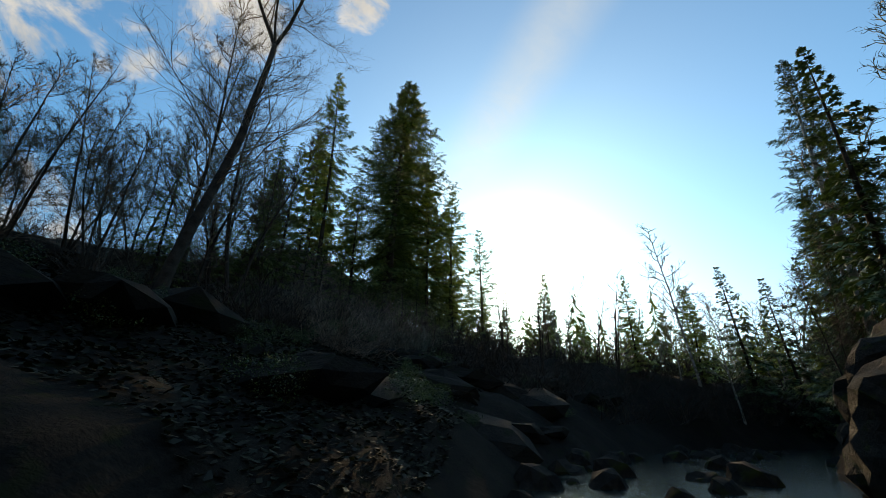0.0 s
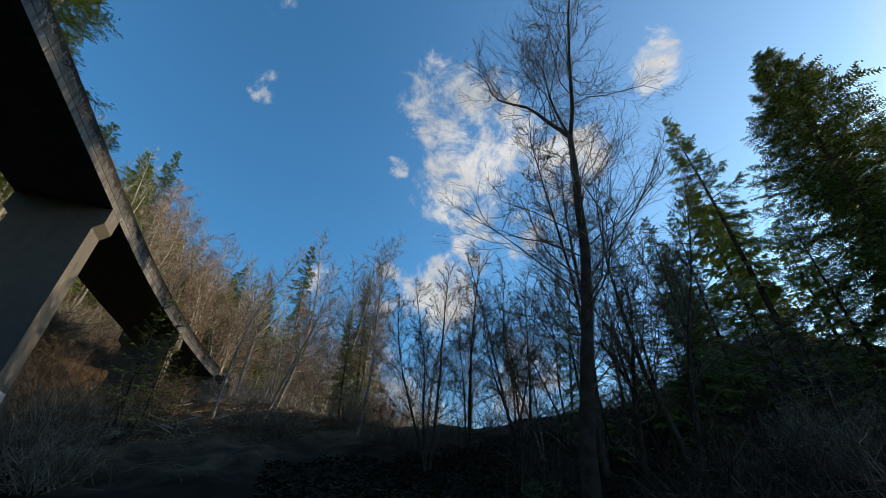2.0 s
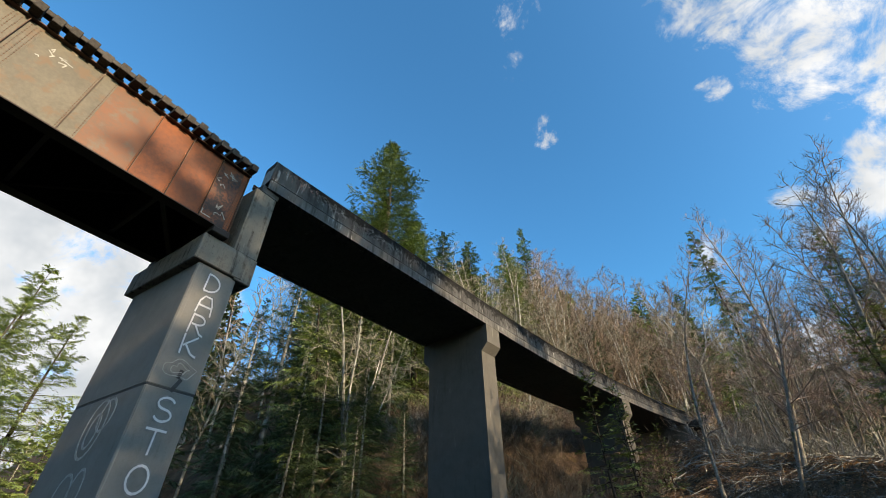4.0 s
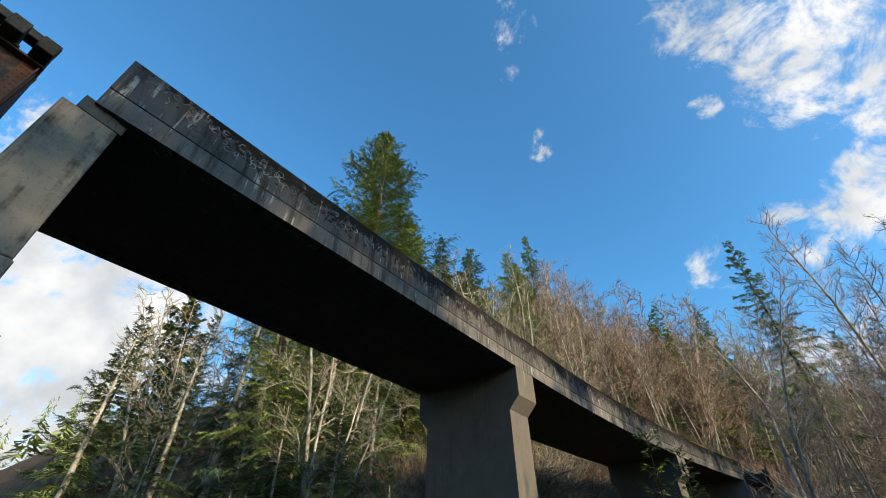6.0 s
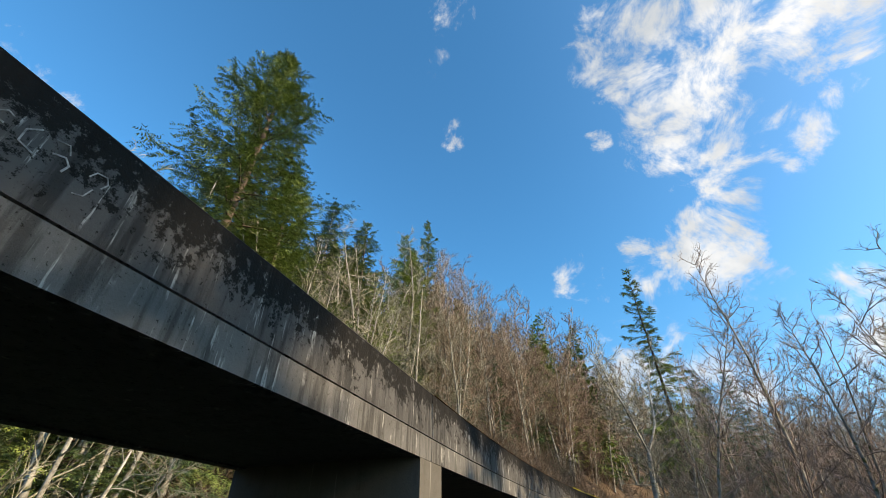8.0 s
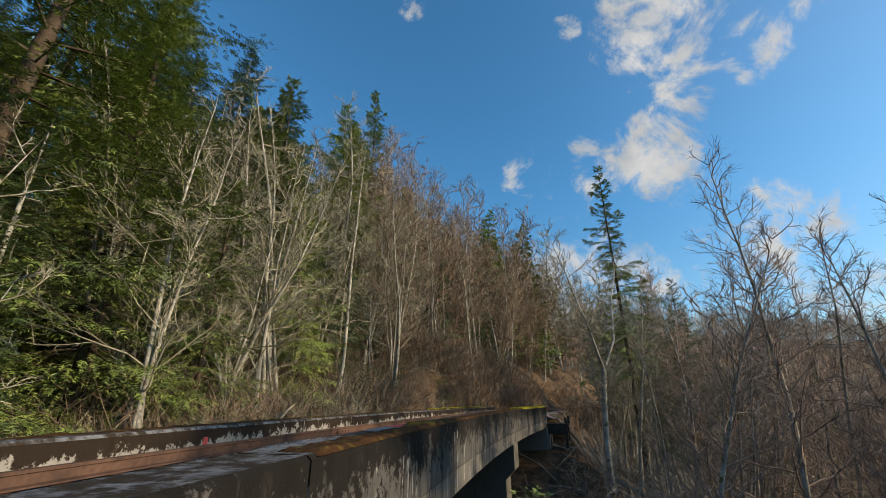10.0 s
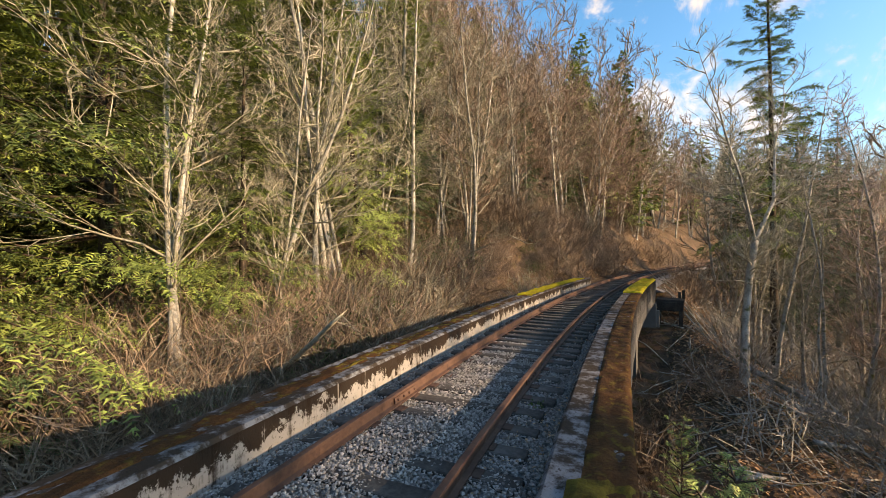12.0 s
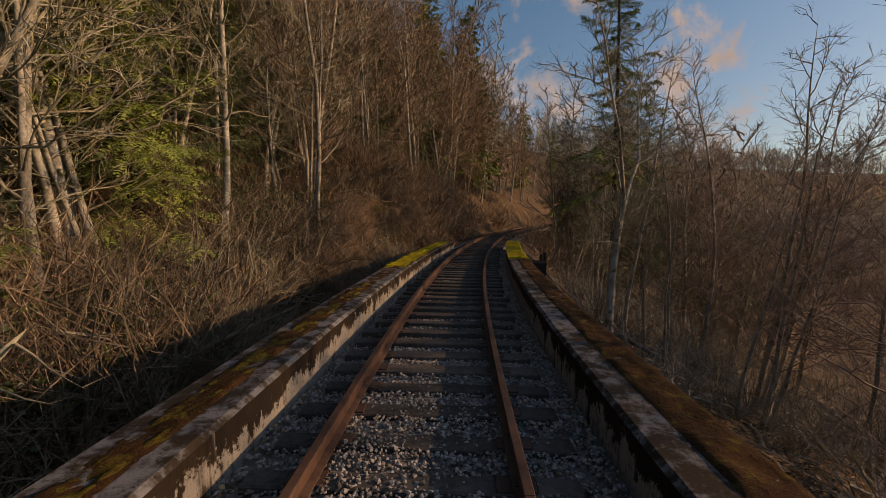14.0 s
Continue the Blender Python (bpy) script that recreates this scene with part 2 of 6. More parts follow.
MAT_BED = spots("ballast_bed", (0.09, 0.088, 0.086), (0.30, 0.295, 0.29), 9.0, 0.95, 1.0, 0.04)
# ledge rock kept near black, with the bank's shade in its colour
MAT_BANK_SHADE = spots("bank_shade_rock", (0.008, 0.007, 0.006), (0.028, 0.022, 0.016), 0.9, 0.9, 1.0, 0.08, third=(0.016, 0.018, 0.006))
MAT_ROCK = spots("mossy_rock", (0.010, 0.009, 0.008), (0.045, 0.038, 0.03), 0.9, 0.95, 1.0, 0.1, third=(0.03, 0.034, 0.008))
MAT_BARK = spots("dark_bark", (0.022, 0.017, 0.013), (0.085, 0.066, 0.052), 2.0, 0.95, 0.9, 0.02, vary=0.4)
MAT_PALE_BARK = spots("pale_alder_bark", (0.10, 0.095, 0.08), (0.42, 0.415, 0.385), 1.6, 0.9, 0.5, 0.01, third=(0.10, 0.10, 0.05), vary=0.4)
MAT_TWIG = spots("bare_twigs", (0.045, 0.034, 0.026), (0.26, 0.20, 0.15), 1.4, 0.9, 0.2, 0.005, vary=0.5)
MAT_RED_TWIG = spots("reddish_twigs", (0.085, 0.064, 0.05), (0.36, 0.275, 0.215), 1.4, 0.9, 0.2, 0.005, vary=0.4)
MAT_DARK_TWIG = spots("dark_purplish_twigs", (0.11, 0.083, 0.072), (0.42, 0.33, 0.28), 1.4, 0.9, 0.2, 0.005, vary=0.4)
# far twigs paled so that their colour carries the haze of distance
MAT_HAZE_TWIG = spots("haze_pale_far_twigs", (0.22, 0.195, 0.16), (0.56, 0.49, 0.40), 0.12, 0.95, 0.2, 0.005)
MAT_GREY_BARK = spots("grey_bark", (0.075, 0.068, 0.058), (0.36, 0.335, 0.295), 1.6, 0.95, 0.8, 0.015, third=(0.09, 0.085, 0.03), vary=0.4)
MAT_MOSSY_TWIG = spots("mossy_twigs", (0.075, 0.07, 0.052), (0.36, 0.35, 0.28), 1.4, 0.95, 0.2, 0.005, vary=0.4)


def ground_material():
    """Brown leaf litter on the dry slopes; earth and moss on the river's bank, darkened to stand for shade."""
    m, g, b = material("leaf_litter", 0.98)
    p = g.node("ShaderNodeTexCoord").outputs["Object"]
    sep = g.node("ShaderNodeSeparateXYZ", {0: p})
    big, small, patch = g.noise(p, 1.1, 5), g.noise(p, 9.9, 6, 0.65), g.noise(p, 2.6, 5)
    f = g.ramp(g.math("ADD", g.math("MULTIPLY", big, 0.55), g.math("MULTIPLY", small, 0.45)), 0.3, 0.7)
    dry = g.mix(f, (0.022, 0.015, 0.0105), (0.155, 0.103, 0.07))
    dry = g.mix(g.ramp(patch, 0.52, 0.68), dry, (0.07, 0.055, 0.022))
    # near-black bank colours: the shade down by the river put into the ground
    bank_shade = g.mix(f, (0.005, 0.0042, 0.0035), (0.019, 0.014, 0.0095))
    bank_shade = g.mix(g.ramp(patch, 0.52, 0.68), bank_shade, (0.011, 0.013, 0.004))
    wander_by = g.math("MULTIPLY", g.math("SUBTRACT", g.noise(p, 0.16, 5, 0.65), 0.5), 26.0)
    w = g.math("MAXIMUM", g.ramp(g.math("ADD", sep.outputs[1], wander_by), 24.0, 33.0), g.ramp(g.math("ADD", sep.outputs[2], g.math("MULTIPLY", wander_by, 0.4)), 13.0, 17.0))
    set_in(g, b, "Base Color", g.mix(w, bank_shade, dry))
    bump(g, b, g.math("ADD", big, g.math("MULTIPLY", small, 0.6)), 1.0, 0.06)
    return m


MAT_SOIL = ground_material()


def leaf_material(name, dark, light, glow, rough=0.6, gloss=0.3, thin=0.2):
    m, g, b = material(name, rough)
    r = g.node("ShaderNodeNewGeometry").outputs["Random Per Island"]
    o = g.node("ShaderNodeObjectInfo").outputs["Random"]
    p = g.node("ShaderNodeTexCoord").outputs["Object"]
    f = g.math("ADD", g.math("MULTIPLY", r, 0.5), g.math("ADD", g.math("MULTIPLY", g.noise(p, 0.6, 3), 0.6), g.math("MULTIPLY", o, 0.3)))
    col = g.mix(g.ramp(f, 0.25, 1.0), dark, light)
    set_in(g, b, "Base Color", col)
    b.inputs["Specular IOR Level"].default_value = gloss
    t = g.node("ShaderNodeBsdfTranslucent", {"Color": g.mix(1.0, col, glow, "MULTIPLY")})
    s = g.node("ShaderNodeMixShader", {0: thin, 1: b.outputs[0], 2: t.outputs[0]})
    out = [n for n in g.tree.nodes if n.type == "OUTPUT_MATERIAL"][0]
    g.tree.links.new(s.outputs[0], out.inputs[0])
    return m


MAT_NEEDLE = leaf_material("fir_needles", (0.018, 0.04, 0.014), (0.25, 0.33, 0.09), (1.2, 1.3, 0.6), thin=0.05)
MAT_CEDAR = leaf_material("cedar_sprays", (0.012, 0.026, 0.012), (0.088, 0.145, 0.062), (1.2, 1.3, 0.6), thin=0.07)
MAT_LEAF = leaf_material("evergreen_leaves", (0.012, 0.027, 0.007), (0.075, 0.12, 0.026), (1.2, 1.3, 0.5), 0.4, 0.5, 0.13)
# leaves so dark that their colour stands for shade on bank and slope
MAT_SHADE_LEAF = leaf_material("shade_leaves", (0.005, 0.007, 0.003), (0.022, 0.024, 0.009), (1.2, 1.3, 0.6), 0.6, 0.2, 0.1)
MAT_DEAD_LEAF = leaf_material("fallen_leaves", (0.14, 0.08, 0.045), (0.50, 0.33, 0.20), (1.2, 1.0, 0.7))
MAT_GRASS = leaf_material("dry_grass", (0.12, 0.075, 0.04), (0.34, 0.23, 0.13), (1.2, 1.1, 0.6))


def stone_material():
    m, g, b = material("ballast_stone", 0.85)
    r = g.node("ShaderNodeNewGeometry").outputs["Random Per Island"]
    p = g.node("ShaderNodeTexCoord").outputs["Object"]
    col = g.mix(g.ramp(r, 0.0, 1.0), (0.085, 0.083, 0.082), (0.38, 0.37, 0.355))
    col = g.mix(g.math("MULTIPLY", g.noise(p, 40, 4), 0.5), col, (0.20, 0.18, 0.16))
    set_in(g, b, "Base Color", col)
    bump(g, b, g.noise(p, 90, 4), 0.3, 0.004)
    return m


MAT_STONE = stone_material()


def paint_material(name, a, c, fade=0.5):
    m, g, b = material(name, 0.75)
    p = g.node("ShaderNodeTexCoord").outputs["Object"]
    set_in(g, b, "Base Color", g.mix(g.ramp(g.noise(p, 6.0, 7, 0.7), fade - 0.15, fade + 0.2), a, c))
    bump(g, b, g.noise(p, 30, 4), 0.3, 0.005)
    return m


MAT_WHITE_PAINT = paint_material("grey_white_paint", (0.29, 0.30, 0.33), (0.38, 0.39, 0.42))
MAT_CHALK = paint_material("pale_sprayed_paint", (0.5, 0.5, 0.5), (0.62, 0.62, 0.62))
MAT_GREY_PAINT = paint_material("grey_sprayed_paint", (0.12, 0.12, 0.12), (0.19, 0.19, 0.185))
MAT_FAINT_PAINT = paint_material("faded_pale_paint", (0.22, 0.22, 0.2), (0.38, 0.38, 0.36))
MAT_CHALK_THIN = paint_material("worn_white_paint", (0.06, 0.06, 0.06), (0.34, 0.34, 0.34))
MAT_RUST_PAINT = paint_material("worn_rust_red_paint", (0.09, 0.04, 0.03), (0.28, 0.17, 0.13))
MAT_PINK_PAINT = paint_material("faded_pink_paint", (0.20, 0.10, 0.09), (0.36, 0.22, 0.2))
MAT_BLACK_PAINT = paint_material("black_sprayed_paint", (0.02, 0.02, 0.02), (0.05, 0.05, 0.05))
MAT_BLUE_PAINT = paint_material("blue_sprayed_paint", (0.05, 0.15, 0.36), (0.14, 0.28, 0.5))
MAT_RED_PAINT = paint_material("red_sprayed_paint", (0.42, 0.03, 0.035), (0.24, 0.05, 0.04))
MAT_SLATE_PAINT = paint_material("slate_blue_paint", (0.10, 0.13, 0.17), (0.18, 0.2, 0.22))


def water_material():
    m, g, b = material("river_water", 0.06)
    p = g.node("ShaderNodeTexCoord").outputs["Object"]
    set_in(g, b, "Base Color", (0.03, 0.035, 0.03, 1))
    b.inputs["IOR"].default_value = 1.33
    bump(g, b, g.math("ADD", g.noise(g.vmath("MULTIPLY", p, (0.6, 1.6, 1)), 2.2, 5, 0.6, 0.6), g.math("MULTIPLY", g.noise(p, 9, 4), 0.4)), 0.35, 0.1)
    return m


MAT_WATER = water_material()


# ---- mesh helpers ----
def mesh_of(name, verts, faces, mat, smooth=False):
    me = bpy.data.meshes.new(name)
    me.from_pydata([tuple(v) for v in verts], [], faces)
    me.materials.append(mat)
    if smooth:
        me.polygons.foreach_set("use_smooth", [True] * len(me.polygons))
    me.update()
    return me


def link_part(name, me, parent, label=""):
    ob = new(name, me)
    ob.parent = parent
    if label:
        ob["label"] = label
    return ob


def part(name, bm, mat, parent, label="", smooth=False):
    """Links a bmesh as one mesh object under a thing or a part."""
    me = bpy.data.meshes.new(name)
    bm.to_mesh(me)
    bm.free()
    me.materials.append(mat)
    if smooth:
        me.polygons.foreach_set("use_smooth", [True] * len(me.polygons))
    return link_part(name, me, parent, label)


def thing(name, m, label, category, group="", kind=""):
    ob = new(name)
    ob.empty_display_size = 0.2
    ob.matrix_world = m
    return tagged(ob, label, category, group, kind)


def box(bm, x0, x1, y0, y1, z0, z1, bev=0.0):
    vs = [bm.verts.new((x, y, z)) for z in (z0, z1) for x, y in ((x0, y0), (x1, y0), (x1, y1), (x0, y1))]
    fs = [bm.faces.new([vs[i] for i in f]) for f in ((3, 2, 1, 0), (4, 5, 6, 7), (0, 1, 5, 4), (1, 2, 6, 5), (2, 3, 7, 6), (3, 0, 4, 7))]
    if bev:
        edges = list({e for f in fs for e in f.edges})
        bmesh.ops.bevel(bm, geom=edges, offset=bev, segments=1, affect="EDGES")
    return vs


def box_part(name, dims, mat, parent, label="", bev=0.0):
    bm = bmesh.new()
    box(bm, *dims, bev)
    return part(name, bm, mat, parent, label)


def prism(bm, profile, stations):
    """Sweeps a closed profile of (across, up) along stations of (place, across-direction)."""
    rings = []
    for p, side in stations:
        rings.append([bm.verts.new((p[0] + side[0] * a, p[1] + side[1] * a, p[2] + u)) for a, u in profile])
    n = len(profile)
    for r0, r1 in zip(rings, rings[1:]):
        for i in range(n):
            bm.faces.new((r0[i], r0[(i + 1) % n], r1[(i + 1) % n], r1[i]))
    bm.faces.new(rings[0][::-1])
    bm.faces.new(rings[-1])
    bmesh.ops.recalc_face_normals(bm, faces=bm.faces)


def smooth01(a, b, v):
    t = np.clip((np.asarray(v, float) - a) / (b - a), 0, 1)
    return t * t * (3 - 2 * t)


# ---- the plan: the line of the track, the river and the ground ----
RAIL_Z, DECK_Z, SOFFIT_Z, PARAPET_Z = 21.80, 21.5, 20.67, 22.0
Y_START, Y_END = 12.05, 54.6


def line_x(y):
    y = np.asarray(y, float)
    return -7.66 + np.maximum(y - 26.0, 0) ** 2 / 286.0


def line_slope(y):
    return max(y - 26.0, 0) / 143.0


def station(y, z=0.0, off=0.0):
    s = line_slope(y)
    k = 1 / math.sqrt(1 + s * s)
    side = (k, -s * k)
    return ((float(line_x(y)) + side[0] * off, y + side[1] * off, z), side)


def river_y(x):
    x = np.asarray(x, float)
    return -1.0 - 0.27 * np.clip(x, -10, 18) - 0.62 * np.clip(x - 18, 0, 16) - 1.7 * np.clip(x - 34, 0, 130) - 0.1 * np.clip(x + 10, -200, 0)


def ground_z(x, y):
    x, y = np.asarray(x, float), np.asarray(y, float)
    d = y - river_y(x)
    z = np.interp(d, [-300, -120, -60, -30, -12, -7, -5, 4, 7, 14, 28, 42, 57, 80, 140, 400], [40, 32, 24, 16, 9, 4, -0.7, -0.7, 1.6, 4.4, 8.4, 14.6, 20.6, 21.5, 22, 24])
    # flat ground inside the river's bend
    cap = np.interp(x, [20, 32, 50, 90], [30, 9, 5, 4])
    w = 1 - smooth01(8, 26, y)
    z = z * (1 - w) + np.minimum(z, cap) * w
    # the hill that rises on the uphill side of the line
    rise = np.interp(line_x(y) - x, [2.5, 7, 17, 33, 70, 200, 500], [0, 4.8, 9.0, 18, 27, 34, 40])
    z = z + rise * smooth01(12, 34, y)
    z = z + 2.0 * np.exp(-((y - 34) / 6) ** 2) * smooth01(4.5, 8.0, line_x(y) - x) * (1 - smooth01(14, 22, line_x(y) - x))
    # the valley on the other side of it
    off = x - line_x(y)
    down = np.interp(off, [2.5, 8, 20, 40, 120], [20.6, 16.6, 12.0, 9.0, 8.0])
    w = smooth01(2.0, 5.0, off) * smooth01(26, 46, y) * (1 - smooth01(420, 700, y))
    z = z * (1 - w) + np.minimum(z, down) * w
    # the bed of the line beyond the bridge
    w = (1 - smooth01(2.3, 4.6, np.abs(off))) * smooth01(54.0, 56.0, y)
    z = z * (1 - w) + 21.38 * w
    # far hills
    r = np.hypot(x, y)
    z = z + np.maximum(r - 200, 0) * 0.02 * (1 - smooth01(900, 1500, r) * 0.6)
    lump = 0.25 * np.sin(x * 0.9 + 1.3 * np.sin(y * 0.5)) * np.sin(y * 0.8 + np.sin(x * 0.37)) + 0.12 * np.sin(x * 2.3 + y * 1.1) * np.sin(y * 2.0 - x * 0.7)
    free = 1 - (1 - smooth01(3.0, 6.0, np.abs(off))) * smooth01(50, 56, y)
    return z + lump * free * smooth01(3.0, 8.0, np.abs(d))


def build_ground():
    n = 300
    u = np.linspace(-1, 1, n)
    a = np.sign(u) * (np.abs(u) * 75 + 2400 * np.abs(u) ** 7)
    xs, ys = np.meshgrid(a - 6, a + 32)
    zs = ground_z(xs, ys)
    verts = np.stack([xs.ravel(), ys.ravel(), zs.ravel()], 1)
    i = np.arange(n * n).reshape(n, n)
    faces = np.stack([i[:-1, :-1].ravel(), i[:-1, 1:].ravel(), i[1:, 1:].ravel(), i[1:, :-1].ravel()], 1).tolist()
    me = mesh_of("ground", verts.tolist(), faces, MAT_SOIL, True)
    tagged(new("ground", me), "steep forest floor of brown leaf litter and moss, its bank darkened as shade", "ground", kind="structure")


build_ground()


def build_water():
    verts, faces = [], []
    xs = np.linspace(-160, 160, 81)
    for x in xs:
        c = float(river_y(x))
        verts += [(x, c - 6.5, 0.0), (x, c + 5.6, 0.0)]
    faces = [(2 * k, 2 * k + 2, 2 * k + 3, 2 * k + 1) for k in range(len(xs) - 1)]
    tagged(new("water", mesh_of("water", verts, faces, MAT_WATER)), "dark rippled river water with a bright sheen", "river", kind="structure")


build_water()


# ---- the bridge ----
def concrete_span(y0, y1):
    t = thing("concrete_span", Matrix.Identity(4), "weathered concrete trough span with stained parapets on piers", "bridge span", "concrete spans of the bridge")
    steps = [y0 + (y1 - y0) * k / 6 for k in range(7)]
    bm = bmesh.new()
    prism(bm, [(-2.15, SOFFIT_Z), (2.15, SOFFIT_Z), (2.15, 21.05), (-2.15, 21.05)], [((*station(y)[0][:2], 0.0), station(y)[1]) for y in steps])
    part("deck_slab", bm, MAT_CONCRETE, t)
    for s in (-1, 1):
        bm = bmesh.new()
        prof = [(1.5, 21.08), (2.2, 21.08), (2.2, 21.96), (2.16, PARAPET_Z), (1.54, PARAPET_Z), (1.5, 21.96)]
        prism(bm, [(s * a, u) for a, u in prof], [((*station(y)[0][:2], 0.0), station(y)[1]) for y in steps])
        ob = part("parapet", bm, MAT_PARAPET, t)
        ob.data.materials.append(MAT_PARAPET_OUT)
        ob.data.materials.append(MAT_TOP)
        for f in ob.data.polygons:
            if f.normal.x * s > 0.7:
                f.material_index = 1
            elif f.normal.z > 0.5:
                f.material_index = 2
        bm = bmesh.new()
        prism(bm, [(s * a, u) for a, u in [(1.9, SOFFIT_Z - 0.03), (2.19, SOFFIT_Z - 0.03), (2.19, 21.06), (1.9, 21.06)]], [((*station(y)[0][:2], 0.0), station(y)[1]) for y in steps])
        part("edge_beam", bm, MAT_BEAM, t)
    return t


SPANS = [concrete_span(a, b) for a, b in zip((Y_START, 25.5, 42.8), (25.47, 42.77, Y_END))]


PIER_FRAME = pose(-5.32, 10.83, 0, 0, 0, 7.0)      # the river face's corner on the open side; the pier stands square to the steel span


def pier_main():
    """The tall pier that carries both the steel and the concrete span."""
    t = thing("concrete_pier", PIER_FRAME, "tall grey concrete pier with a projecting cap and sprayed letters", "bridge pier", "piers of the bridge")
    box_part("shaft", (-3.42, -0.1, 0.2, 1.33, 2.5, 13.715), MAT_PIER, t, bev=0.03)
    box_part("shaft", (-3.42, -0.1, 0.2, 1.33, 13.73, 17.0), MAT_PIER, t, bev=0.03)
    box_part("pour_joint", (-3.41, -0.11, 0.21, 1.32, 13.70, 13.745), MAT_BLACK_PAINT, t)
    bm = bmesh.new()
    low, high = [(-3.62, 0.0), (0.0, 0.0), (0.0, 1.42), (-3.62, 1.42)], [(-3.46, 0.1), (-0.05, 0.03), (-0.05, 1.38), (-3.46, 1.38)]
    rings = [[bm.verts.new((x, y, z)) for x, y in r] for z, r in ((17.0, low), (17.72, low), (17.88, high))]
    for a, b in zip(rings, rings[1:]):
        for k in range(4):
            bm.faces.new((a[k], a[(k + 1) % 4], b[(k + 1) % 4], b[k]))
    bm.faces.new(rings[0][::-1])
    bm.faces.new(rings[-1])
    bmesh.ops.bevel(bm, geom=list(bm.edges), offset=0.025, segments=1, affect="EDGES")
    part("pier_cap", bm, MAT_PIER_CAP, t)
    box_part("corbel", (-3.5, -0.02, 1.2, 1.72, 16.95, 17.84), MAT_PIER_CAP, t, bev=0.02)
    box_part("back_wall", (-3.46, -0.06, 0.92, 1.7, 17.86, 20.42), MAT_PIER_CAP, t, bev=0.02)
    box_part("seat_block", (-4.4, -0.06, 1.1, 1.75, 20.42, 20.72), MAT_CONCRETE, t, bev=0.01)
    return t


def pier_hammer(y, base, painted):
    p, side = station(y)
    t = thing("concrete_pier", pose(p[0], y, 0, 0, 0, -math.degrees(math.atan(line_slope(y)))), "grey concrete pier with a wider corbelled head under the span", "bridge pier", "piers of the bridge")
    bm = bmesh.new()
    w0, w1, d = 1.78, 2.18, 0.6
    prism(bm, [(-w0, base), (w0, base), (w0, 19.25), (w1, 19.65), (w1, 20.7), (-w1, 20.7), (-w1, 19.65), (-w0, 19.25)], [((0, -d, 0), (1, 0)), ((0, d, 0), (1, 0))])
    part("shaft", bm, MAT_PIER_SHADED, t)
    if painted:
        box_part("painted_band", (-w0 - 0.006, w0 + 0.006, -d - 0.006, d + 0.006, 9.75, 11.05), MAT_WHITE_PAINT, t, "grey-white painted band")
        box_part("painted_base", (-w0 - 0.006, w0 + 0.006, -d - 0.006, d + 0.006, base, 9.75), MAT_BLUE_PAINT, t, "blue painted base")
    return t


PIER_MAIN = pier_main()
pier_hammer(25.5, 6.5, True)
pier_hammer(42.8, 11.0, False)


def abutment():
    p, side = station(Y_END)
    t = thing("abutment", pose(p[0], Y_END, 0, 0, 0, -math.degrees(math.atan(line_slope(Y_END)))), "low concrete abutment at the bridge end", "abutment", kind="structure")
    box_part("wall", (-2.3, 2.3, -0.9, 0.6, 17.0, 20.68), MAT_PIER, t, bev=0.03)


abutment()


# ---- the track ----
TRACK_OFF = -0.06


def rail_profile():
    return [(-0.068, -0.165), (0.068, -0.165), (0.068, -0.15), (0.012, -0.135), (0.01, -0.045), (0.036, -0.035), (0.036, -0.004), (0.03, 0.0), (-0.03, 0.0), (-0.036, -0.004), (-0.036, -0.035), (-0.01, -0.045), (-0.012, -0.135), (-0.068, -0.15)]


def build_rails():
    for s in (-0.755 + TRACK_OFF, 0.755 + TRACK_OFF):
        t = thing("rail", Matrix.Identity(4), "rust-brown steel rail spiked to timber ties", "rail", "rails of the track")
        ys = list(np.arange(12, 96, 1.0))
        for a, b, nm in ((12.06, 33.3 + s, "rail_length"), (33.3 + s, 46, "rail_length"), (46, 95, "rail_length")):
            st = [y for y in ys if a < y < b]
            st = [a + 0.003] + st + [b - 0.003]
            bm = bmesh.new()
            prism(bm, rail_profile(), [((*station(y, 0, s)[0][:2], RAIL_Z), station(y)[1]) for y in st])
            part(nm, bm, MAT_RUST, t)
        for yj in (33.3 + s, 46.0):
            for q in (-1, 1):
                bm = bmesh.new()
                prism(bm, [(q * a, u) for a, u in ((0.014, -0.13), (0.042, -0.128), (0.03, -0.05), (0.014, -0.05))], [((*station(y, 0, s)[0][:2], RAIL_Z), station(y)[1]) for y in (yj - 0.32, yj, yj + 0.32)])
                for k in (-0.24, -0.08, 0.08, 0.24):
                    (px, py, _), _s = station(yj + k, 0, s + q * 0.045)
                    bmesh.ops.create_cone(bm, cap_ends=True, segments=6, radius1=0.02, radius2=0.017, depth=0.03, matrix=Matrix.Translation((px, py, RAIL_Z - 0.09)) @ Matrix.Rotation(radians(90), 4, "Y"))
                part("joint_bar", bm, MAT_RUST, t, "bolted joint bar")


build_rails()


def tie_mesh(name, l, w, h, mat):
    bm = bmesh.new()
    box(bm, -l / 2, l / 2, -w / 2, w / 2, -h, 0, 0.012)
    me = bpy.data.meshes.new(name)
    bm.to_mesh(me)
    bm.free()
    me.materials.append(mat)
    return me


